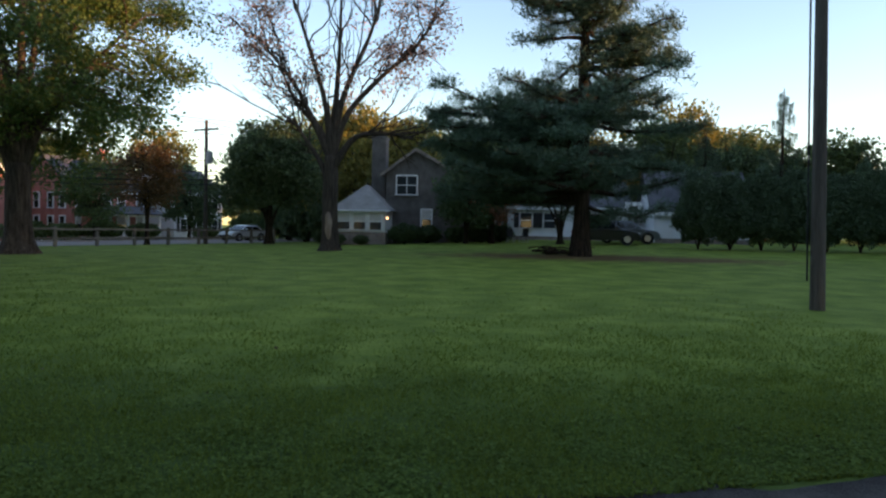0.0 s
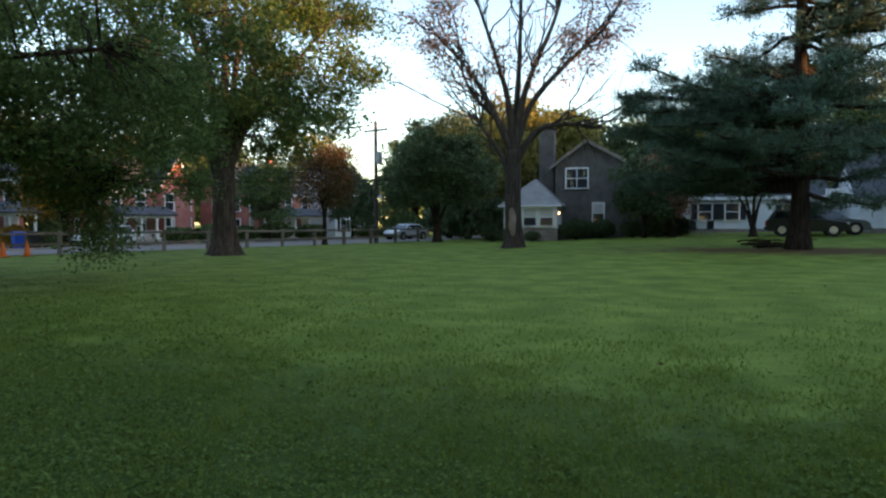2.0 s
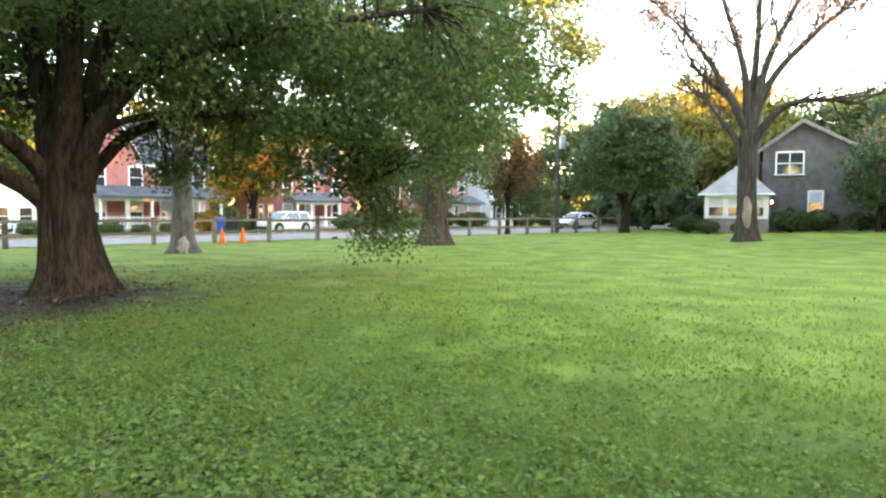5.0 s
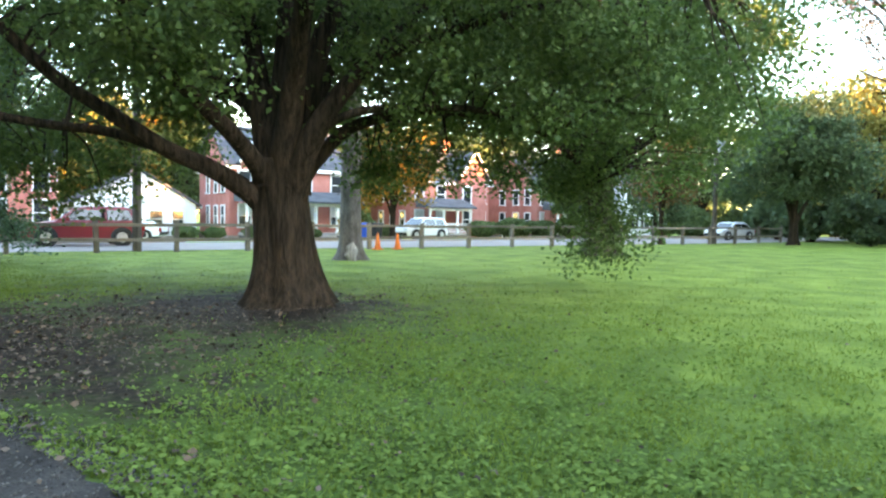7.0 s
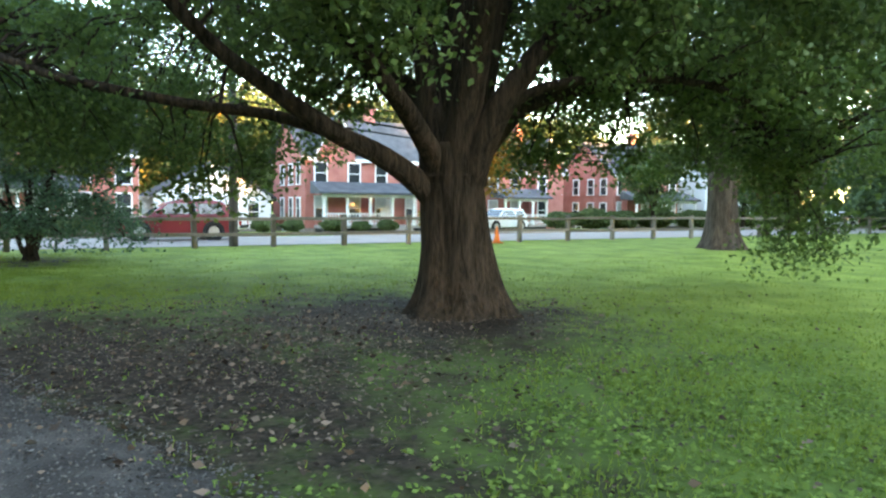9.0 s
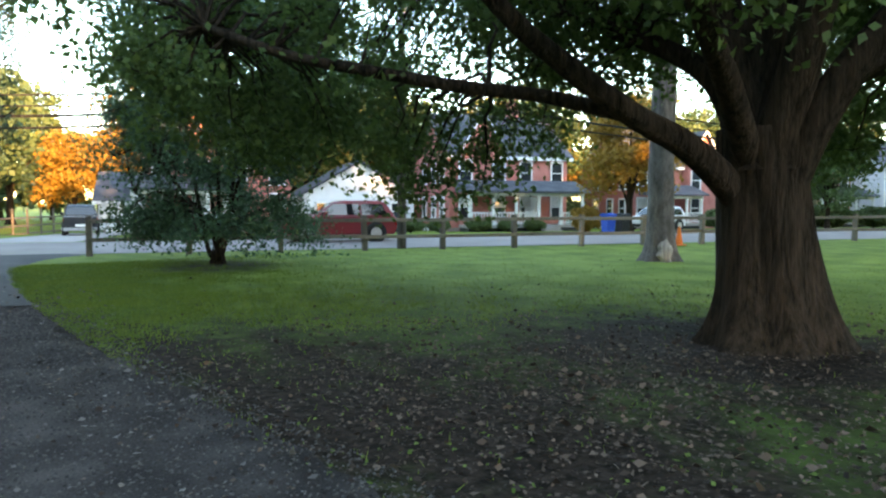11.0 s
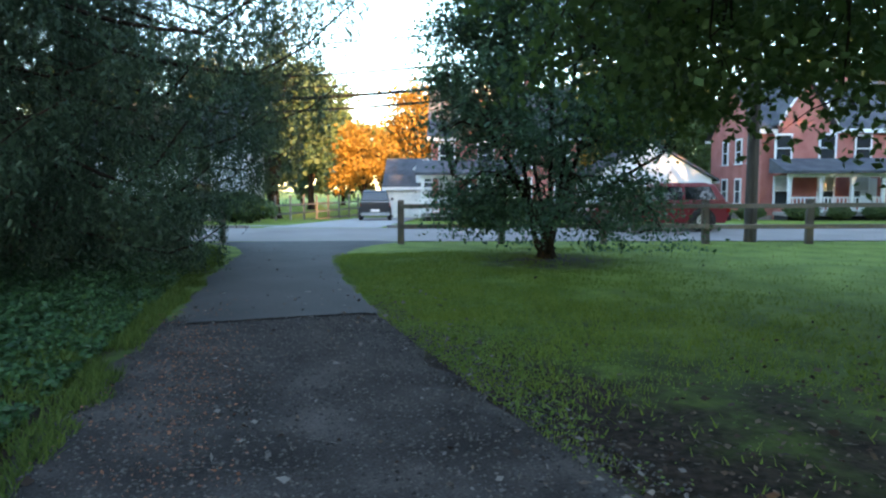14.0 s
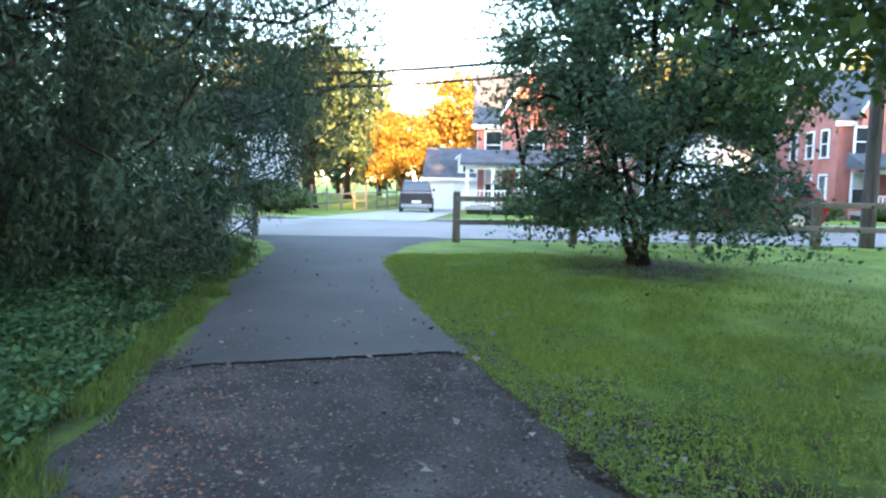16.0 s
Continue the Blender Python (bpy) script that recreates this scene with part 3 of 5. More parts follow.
# ---- trees of the lawn ----
VR, VF = np.array([0.75, 0.66]), np.array([-0.66, 0.75])


def oak_point(a, b, z):
    p = (a - 0.16) * VR + b * VF
    return (p[0], p[1], z)


OAK_LIMBS = [[oak_point(*q) for q in limb] for limb in (
    [(0.0, 0.05, 1.35), (-0.5, -0.2, 1.85), (-1.0, -0.65, 2.2), (-1.6, -1.05, 2.48), (-2.3, -1.35, 2.95), (-2.9, -1.8, 3.4), (-3.7, -2.2, 4.3), (-4.6, -2.6, 5.6)],
    [(-1.6, -1.08, 2.46), (-2.5, -0.8, 2.72), (-3.3, -1.1, 2.78), (-4.2, -1.3, 2.92), (-5.2, -1.15, 3.15), (-6.3, -0.9, 3.55)],
    [(0.0, 0.05, 1.5), (-0.3, -0.3, 2.2), (-0.65, -0.95, 2.75), (-1.0, -1.6, 3.15), (-1.45, -2.4, 3.7), (-2.0, -3.0, 5.0), (-2.5, -3.5, 7.0)],
    [(0.0, 0.0, 1.9), (0.0, 0.15, 3.2), (0.05, 0.25, 5.0), (-0.3, 0.5, 8.0), (0.0, 0.4, 11.0)],
    [(-0.1, 0.0, 1.9), (-0.3, 0.1, 3.0), (-0.6, 0.3, 4.6), (-1.2, 0.6, 7.5), (-1.8, 0.8, 9.5)],
    [(0.1, -0.1, 1.8), (0.5, -0.4, 2.7), (0.95, -0.55, 3.4), (1.6, -0.35, 4.2), (2.6, 0.0, 5.4), (3.5, 0.3, 7.0)],
    [(1.45, -0.4, 4.0), (2.4, -0.7, 4.35), (4.3, -1.1, 4.9), (6.5, -1.3, 5.3)],
    [(0.6, -0.42, 2.85), (1.2, -0.6, 3.15), (2.2, -0.5, 3.3), (3.6, -0.1, 3.3), (4.6, 0.3, 3.0)],
    [(0.15, 0.1, 1.8), (0.55, 0.3, 2.45), (1.3, 0.6, 3.15), (3.0, 1.2, 3.5), (5.0, 1.9, 3.2), (6.0, 2.2, 2.2)],
    [(0.1, 0.2, 1.9), (0.35, 0.7, 3.0), (0.8, 1.5, 4.5), (1.8, 3.0, 6.5), (2.5, 4.2, 8.0)],
    [(0.0, -0.1, 1.9), (0.2, -0.5, 3.2), (0.5, -1.1, 4.9), (1.0, -2.2, 6.6), (1.6, -4.0, 8.0)],
    [(0.1, 0.1, 1.9), (0.35, 0.15, 3.2), (0.8, 0.2, 5.0), (2.0, 0.4, 7.5), (3.0, 0.5, 9.5)],
    [(-0.1, 0.1, 1.9), (-0.5, 0.8, 3.2), (-1.9, 2.0, 4.2), (-4.0, 3.2, 5.2), (-6.0, 3.8, 6.0)])]
OAK_GIRTH = (0.34, 0.15, 0.32, 0.62, 0.5, 0.42, 0.22, 0.14, 0.26, 0.34, 0.45, 0.5, 0.3)
gen = np.random.default_rng(11)
OAK_EXTRA = [oak_point(6.1 + gen.normal(0, 0.35), 2.2 + gen.normal(0, 0.35), z) for z in np.linspace(0.75, 3.0, 20)]
OAK_EXTRA += [oak_point(4.2 + 1.6 * gen.normal(), 2.2 + 1.3 * gen.normal(), gen.uniform(2.2, 3.8)) for _ in range(48)]
OAK_EXTRA += [oak_point(-3.6 + gen.normal(0, 0.8), 1.2 + gen.normal(0, 0.8), gen.uniform(1.7, 3.0)) for _ in range(14)]
OAK_EXTRA += [oak_point(-6.6 + gen.normal(0, 0.8), 1.2 + gen.normal(0, 1.2), gen.uniform(2.2, 4.6)) for _ in range(20)]
OAK_EXTRA += [oak_point(gen.uniform(-2.6, 4.0), gen.uniform(0.2, 4.5), gen.uniform(3.9, 7.0)) for _ in range(140)]
OAK_EXTRA += [oak_point(gen.uniform(-4.0, 7.5), gen.uniform(-2.0, 5.0), gen.uniform(3.6, 6.5)) for _ in range(90)]
for (r0, r1), (f0, f1), (z0, z1), count in (((-1.7, 0.0), (-3.6, -2.4), (3.0, 5.0), 20), ((-8.0, -3.8), (-2.2, 1.5), (2.9, 4.6), 22), ((-5.5, -2.6), (-3.8, -1.6), (4.0, 6.8), 22), ((1.5, 6.0), (-2.0, 0.5), (3.0, 5.2), 46), ((-2.0, 3.0), (-5.5, -2.5), (5.0, 7.5), 50), ((-5.5, -1.0), (1.0, 5.0), (2.6, 5.5), 46), ((-8.5, -5.0), (0.5, 5.0), (2.5, 4.6), 40), ((5.5, 9.0), (-1.5, 5.0), (2.4, 6.0), 75)):
    OAK_EXTRA += [oak_point(gen.uniform(r0, r1), gen.uniform(f0, f1), gen.uniform(z0, z1)) for _ in range(count)]
tree("oak_tree", "massive old oak with spreading low limbs on the lawn", -17.98, 11.25, 13.5, 0.55, 2.5, 9.0, 2.9, 350, 225000, 0.058, OAKLEAF, BARK, 5, OAK_LIMBS, OAK_GIRTH, 1.55, 0.58, OAK_EXTRA, 0.3, hollow=0.3, twig_r=0.012, lean=(-0.07, -0.06), fine=2)
tree("maple_tree", "broad tall maple with yellowing green leaves", -20.75, 30.8, 18, 0.6, 4.2, 8.6, 2.0, 260, 95000, 0.1, MAPLELEAF, MAPLEBARK, 21, None, (), 1.6, 1.0, (), 0.35)
tree("snag_tree", "pale grey-barked tree with a scarred base", -25.3, 20.35, 16, 0.37, 7.0, 4.8, 6.2, 90, 20000, 0.12, MAPLELEAF, GREYBARK, 23, None, (), 1.75, 0.9)
snag = bpy.data.objects["snag_tree"]
bm = bmesh.new()
bmesh.ops.create_icosphere(bm, subdivisions=3, radius=1)
for v in bm.verts:
    v.co = Vector((v.co.x * 0.2 + 0.04 * math.sin(7 * v.co.z), v.co.y * 0.12, v.co.z * (0.38 + 0.1 * v.co.x)))
part("scar", bm, SCARWOOD, snag, "pale bare wood where the bark is lost at the base", pose(0.38, -0.36, 0.22, -12, 0, 40))
gen = np.random.default_rng(13)
SKIRT = [(gen.uniform(1.7, 2.6) * math.cos(q), gen.uniform(1.7, 2.6) * math.sin(q), gen.uniform(0.55, 1.6)) for q in gen.uniform(0, 6.283, 26)]
SKIRT += [(1.0 + gen.normal(0, 0.6), -1.6 + gen.normal(0, 0.5), gen.uniform(2.2, 5.5)) for _ in range(18)]
SKIRT += [(1.2 + gen.normal(0, 1.0), 3.0 + gen.normal(0, 0.8), gen.uniform(4.0, 8.0)) for _ in range(30)]
tree("bushy_tree", "low multi-stemmed dark green tree on the lawn", -31.8, 10.2, 8.6, 0.17, 0.45, 3.0, 0.9, 170, 105000, 0.05, SHRUBLEAF, BARK, 31,
     [[(0, 0, 0.1), (0.35 * math.cos(q), 0.35 * math.sin(q), 0.9), (r * math.cos(q), r * math.sin(q), z)] for q, r, z in ((0.2, 1.9, 4), (1.1, 2.4, 2.2), (2.0, 1.3, 6), (2.9, 2.2, 3), (3.7, 2.6, 1.8), (4.5, 1.2, 7), (5.3, 2.3, 2.6), (6.0, 0.5, 8))],
     (), 1.5, 0.6, SKIRT, 0.35)

BARE_LIMBS = [[(0, 0, 3.0), (-0.5, 0, 4.6), (-1.6, 0.2, 6.2), (-2.2, 0.1, 7.0)], [(0, 0, 5), (-1.2, 0, 7.4), (-2.6, 0.4, 9.6), (-5.0, 0.6, 12.2)], [(0, 0, 5.5), (-0.3, -0.3, 8), (-1.2, -0.5, 11), (-2.4, -0.6, 14.5)],
              [(0, 0, 5.5), (0.2, 0.2, 8.5), (0.3, 0.4, 12), (0.4, 0.2, 16)], [(0, 0, 5), (0.9, 0, 7.4), (2.6, 0.3, 9.4), (4.6, 0.4, 11.2), (6.0, 0.4, 13.6)], [(0, 0, 5.4), (0.8, -0.4, 8.4), (2.2, -0.6, 11.5), (3.2, -0.6, 15)],
              [(0, 0, 4.4), (1.4, -0.2, 6.1), (3.2, -0.2, 6.3), (4.6, -0.3, 6.0)], [(0, 0, 4.8), (-0.8, 0.6, 6.6), (-2.4, 1.4, 8.2), (-3.6, 1.8, 10.4)]]
bare = tree("bare_tree", "half-bare maple with sparse pinkish-red autumn leaves", -8.05, 38.0, 17.5, 0.46, 5.2, 7.4, 7.2, 260, 9500, 0.085, REDLEAF, MAPLEBARK, 41, BARE_LIMBS, (), 1.5, 0.8, (), 0.2, hollow=0.6, twig_r=0.02, trim=1.6, boughs=11)
bm = bmesh.new()
bmesh.ops.create_icosphere(bm, subdivisions=3, radius=1)
for v in bm.verts:
    v.co = Vector((v.co.x * 0.2 + 0.03 * math.sin(6 * v.co.z), v.co.y * 0.1, v.co.z * 0.75))
part("scar", bm, PALEWOOD, bare, "pale bare wood where the bark is lost", pose(0.05, -0.5, 1.35))


def pine(name, label, x, y, height, r, branches, seed, spread, low, west=0):
    """A pine with tiers of level branches that carry tufts of needles."""
    gen = np.random.default_rng(seed)
    ob = thing(name, pose(x, y, float(ground_z(x, y))), label, "tree")
    z = np.linspace(-0.1, height, 20)
    path = np.stack([0.05 * np.sin(z * 0.5), 0 * z, z], 1)
    rad = np.linspace(r, 0.05, 20)
    rad[:2] *= (1.5, 1.15)
    v, f = tubes([(path, rad)], 16)
    part("trunk", mesh_from("trunk", v, f), BARK, ob)
    lines, tufts = [], []
    for i in range(branches + west):
        h = low + (height - low) * (i / branches) ** 0.9
        q = gen.uniform(0, 6.283)
        reach = spread * (1 - 0.7 * (h - low) / (height - low)) * gen.uniform(0.5, 1.1) * (1 - 0.18 * math.cos(q))
        if i >= branches:
            h, q, reach = gen.uniform(2.6, 8.0), gen.normal(3.2, 0.55), gen.uniform(4.5, 8.6)
        end = np.array([reach * math.cos(q), reach * math.sin(q), h + gen.uniform(-0.9, 1.3)])
        p = bend((0, 0, h - 0.2), end, gen.uniform(-0.7, 0.2), 8, 0.08, gen)
        lines.append((p, np.linspace(0.07 + 0.012 * reach, 0.015, 8)))
        for k in range(int(10 + reach * 8)):
            t = gen.uniform(0.3, 1.0)
            c = p[0] + (end - p[0]) * t
            j = min(7, int(t * 7))
            c[2] = p[j][2]
            side = gen.normal(0, 0.30 + 0.12 * reach * (1 - t) + 0.1)
            c += np.array([-math.sin(q) * side, math.cos(q) * side, gen.normal(0.08, 0.1)])
            tufts.append(c)
            lines.append((np.array([p[j], c]), np.array([0.012, 0.006])))
    v, f = tubes(lines, 5)
    part("branch", mesh_from("branch", v, f), BARK, ob)["kind"] = "stuff"
    tufts = np.array(tufts)
    c = np.repeat(tufts, 22, axis=0) + gen.normal(0, 0.17, (len(tufts) * 22, 3)) * (1, 1, 0.7)
    k = len(c)
    way = gen.normal(0, 1, (k, 3)) + (0, 0, 0.25)
    way /= np.linalg.norm(way, axis=1)[:, None]
    side = np.cross(way, gen.normal(0, 1, (k, 3)))
    side /= np.linalg.norm(side, axis=1)[:, None]
    ln, wd = gen.uniform(0.16, 0.32, k)[:, None], 0.02
    quads = np.stack([c - side * wd, c + side * wd, c + way * ln + side * wd * 0.5, c + way * ln - side * wd * 0.5], 1)
    part("needles", quad_mesh("needles", quads), PINENEEDLE, ob)["kind"] = "stuff"
    return ob


pine("pine_tree", "tall white pine with level tiers of blue-green branches", 5.25, 36.3, 19.5, 0.42, 118, 51, 7.8, 2.8, 26)


def spruce(name, label, x, y, height, spread, seed, branches=110, low=0.5):
    """A drooping spruce: sagging branches hung with curtains of needled twigs."""
    gen = np.random.default_rng(seed)
    ob = thing(name, pose(x, y, float(ground_z(x, y))), label, "tree")
    z = np.linspace(-0.1, height, 16)
    rad = np.linspace(0.3, 0.03, 16)
    rad[0] *= 1.5
    v, f = tubes([(np.stack([0 * z, 0 * z, z], 1), rad)], 14)
    part("trunk", mesh_from("trunk", v, f), BARK, ob)
    lines, roots, lens = [], [], []
    for i in range(branches):
        h = low + (height - low) * (i / branches) ** 1.1
        q = i * 2.39996 + gen.normal(0, 0.2)
        shape = min(1.0, 0.32 + 0.16 * h) * (1 - 0.85 * max(0, h - 5) / (height - 5))
        reach = spread * shape * gen.uniform(0.75, 1.08)
        end = np.array([reach * math.cos(q), reach * math.sin(q), max(0.25, h - 0.28 * reach + gen.normal(0, 0.2))])
        p = bend((0, 0, h), end, -0.06 * reach, 9)
        p[-2:, 2] += (0.06 * reach, 0.16 * reach)
        lines.append((p, np.linspace(0.05, 0.012, 9)))
        for k in range(int(24 + reach * 24)):
            t = gen.uniform(0.12, 1.0) ** 0.7
            j = t * 8
            a = p[int(j)] + (p[min(8, int(j) + 1)] - p[int(j)]) * (j % 1)
            w = gen.normal(0, 0.10 + 0.13 * reach * (1.1 - t))
            roots.append(a + np.array([-math.sin(q) * w, math.cos(q) * w, -0.12 * abs(w)]))
            lens.append(gen.uniform(0.3, 1.25))
    v, f = tubes(lines, 5)
    part("branch", mesh_from("branch", v, f), BARK, ob)["kind"] = "stuff"
    roots, lens = np.array(roots), np.array(lens)
    k = 15
    c = np.repeat(roots, k, axis=0)
    t = np.tile(np.linspace(0, 1, k), len(roots)) * np.repeat(lens, k)
    c = c + np.stack([gen.normal(0, 0.035, len(c)), gen.normal(0, 0.035, len(c)), -t], 1)
    way = gen.normal(0, 0.8, (len(c), 3)) + (0, 0, -0.9)
    way /= np.linalg.norm(way, axis=1)[:, None]
    side = np.cross(way, gen.normal(0, 1, (len(c), 3)))
    side /= np.linalg.norm(side, axis=1)[:, None]
    ln, wd = gen.uniform(0.05, 0.13, len(c))[:, None], 0.012
    quads = np.stack([c - side * wd, c + way * ln * 0.5 - side * wd * 1.2, c + way * ln, c + side * wd * 1.2], 1)
    quads[:, :, 2] = np.maximum(quads[:, :, 2], 0.03)
    part("needles", quad_mesh("needles", quads), NEEDLE, ob)["kind"] = "stuff"
    return ob


spruce("spruce_tree", "tall dark spruce with drooping curtains of needles", -32.0, -0.2, 21, 6.8, 61, 190)
spruce("spruce_tree", "dark spruce with branches sweeping to the ivy", -28.3, -1.6, 13, 4.2, 62, 125)
spruce("spruce_tree", "dark spruce standing close beside the drive", -36.6, 0.2, 20, 6.3, 63, 150)
spruce("spruce_tree", "tall dark spruce behind the ivy bank", -25.0, -4.8, 12, 4.0, 64, 60)

spruce("blue_spruce", "pale blue-green conical spruce behind the hedge", 16.3, 56.5, 8.5, 2.4, 65, 46)
spruce("blue_spruce", "tall conical spruce rising behind the hedge", 27.5, 72.0, 15.0, 3.2, 66, 52)


# ---- houses ----
def window(parent, w, h, m, shutters=None, curtain=False, bars=1):
    """A sash window that faces -y, its sill at z = 0."""
    bm = bmesh.new()
    for x0, x1, z0, z1 in ((-w / 2 - 0.1, -w / 2, -0.02, h + 0.1), (w / 2, w / 2 + 0.1, -0.02, h + 0.1), (-w / 2, w / 2, h, h + 0.12), (-w / 2, w / 2, h / 2 - 0.03, h / 2 + 0.03)):
        add_box(bm, x0, x1, -0.06, 0.04, z0, z1)
    for k in range(1, bars):
        add_box(bm, -w / 2 + k * w / bars - 0.03, -w / 2 + k * w / bars + 0.03, -0.055, 0.03, 0, h)
    win = part("window", bm, TRIM, parent, "", m)
    part("sill", box(-w / 2 - 0.15, w / 2 + 0.15, -0.12, 0.04, -0.1, -0.02, 0.01), TRIM, win)
    for z0, z1, y in ((0, h / 2 - 0.03, -0.01), (h / 2 + 0.03, h, -0.025)):
        part("pane", box(-w / 2, w / 2, y, y + 0.02, z0, z1), PANE, win)
    if curtain:
        part("curtain", box(-w / 2, w / 2, -0.034, -0.028, h * 0.52, h), CURTAIN, win)
    if shutters:
        for q in (-1, 1):
            part("shutter", box(q * (w / 2 + 0.32) - 0.2, q * (w / 2 + 0.32) + 0.2, -0.05, 0.0, 0, h), shutters, win)
    return win


def gable_body(w, d, eave, ridge, along="x", base=-0.4):
    """Walls with gables; the ridge runs along x or y."""
    if along == "x":
        return prism([(0, base), (d, base), (d, eave), (d / 2, ridge), (0, eave)], 0, w, "x")
    return prism([(0, base), (w, base), (w, eave), (w / 2, ridge), (0, eave)], 0, d, "y")


def gable_roof(w, d, eave, ridge, along="x", over=0.35, thick=0.16):
    span = d if along == "x" else w
    length = w if along == "x" else d
    slope = (ridge - eave) / (span / 2)
    bm = bmesh.new()
    a = (-over, eave - over * slope + 0.03)
    for poly in ([a, (span / 2, ridge + 0.03), (span / 2, ridge + thick + 0.03), (a[0], a[1] + thick)],
                 [(span + over, a[1]), (span + over, a[1] + thick), (span / 2 + 0.002, ridge + thick + 0.03), (span / 2 + 0.002, ridge + 0.03)]):
        add_prism(bm, poly, -over, length + over, along)
    return bm


def eave_boards(parent, w, d, eave, along="x", over=0.35, slope=0.8):
    z = eave - over * slope
    for y in (-over - 0.03, d + over):
        part("fascia", box(-over, w + over, y, y + 0.03, z - 0.12, z + 0.14) if along == "x" else box(y if y < 0 else w + over, (y if y < 0 else w + over) + 0.03, -over, d + over, z - 0.12, z + 0.14), TRIM, parent)


def porch(parent, x0, x1, depth, floor, top, posts, rail=True, roof_mat=None, steps_at=None):
    """A front porch at the wall y = 0, reaching to y = -depth."""
    part("porch_floor", box(x0, x1, -depth, -0.003, floor - 0.2, floor, 0.01), CONCRETE, parent)
    part("porch_base", box(x0 + 0.1, x1 - 0.1, -depth + 0.12, -0.003, -0.4, floor - 0.2), BLACKPLASTIC, parent, "dark lattice skirt")
    part("porch_roof", prism([(-depth - 0.35, top), (-0.003, top + 0.05), (-0.003, top + 0.95), (-depth - 0.35, top + 0.16)], x0 - 0.3, x1 + 0.3, "x"), roof_mat or SHINGLE, parent)
    part("porch_beam", box(x0, x1, -depth, -depth + 0.16, top - 0.22, top - 0.004), TRIM, parent)
    xs = np.linspace(x0 + 0.12, x1 - 0.12, posts)
    for x in xs:
        bm = box(x - 0.09, x + 0.09, -depth + 0.0, -depth + 0.18, floor, top - 0.22, 0.015)
        add_box(bm, x - 0.13, x + 0.13, -depth - 0.04, -depth + 0.22, floor, floor + 0.15)
        add_box(bm, x - 0.12, x + 0.12, -depth - 0.03, -depth + 0.21, top - 0.36, top - 0.24)
        part("porch_post", bm, TRIM, parent)
    if rail:
        for a, b in zip(xs[:-1], xs[1:]):
            if steps_at is not None and a < steps_at < b:
                bm = bmesh.new()
                for k in range(3):
                    add_box(bm, steps_at - 0.7, steps_at + 0.7, -depth - 0.3 * (3 - k), -depth - 0.3 * (2 - k), -0.4, floor - 0.18 * (3 - k))
                part("porch_steps", bm, CONCRETE, parent)
                continue
            r = part("railing", box(a + 0.09, b - 0.09, -depth + 0.05, -depth + 0.13, floor + 0.82, floor + 0.9), TRIM, parent)
            part("bottom_rail", box(a + 0.09, b - 0.09, -depth + 0.06, -depth + 0.12, floor + 0.1, floor + 0.16), TRIM, r)
            n = max(3, int((b - a) / 0.2))
            for k in range(1, n):
                x = a + (b - a) * k / n
                part("baluster", box(x - 0.03, x + 0.03, -depth + 0.065, -depth + 0.115, floor + 0.16, floor + 0.82), TRIM, r)


def chimney(parent, x, y, w, z0, z1, mat):
    bm = box(x - w / 2, x + w / 2, y - w / 2, y + w / 2, z0, z1, 0.02)
    add_box(bm, x - w / 2 - 0.06, x + w / 2 + 0.06, y - w / 2 - 0.06, y + w / 2 + 0.06, z1 - 0.25, z1 - 0.05)
    add_box(bm, x - w / 4, x + w / 4, y - w / 4, y + w / 4, z1, z1 + 0.25)
    part("chimney", bm, mat, parent)


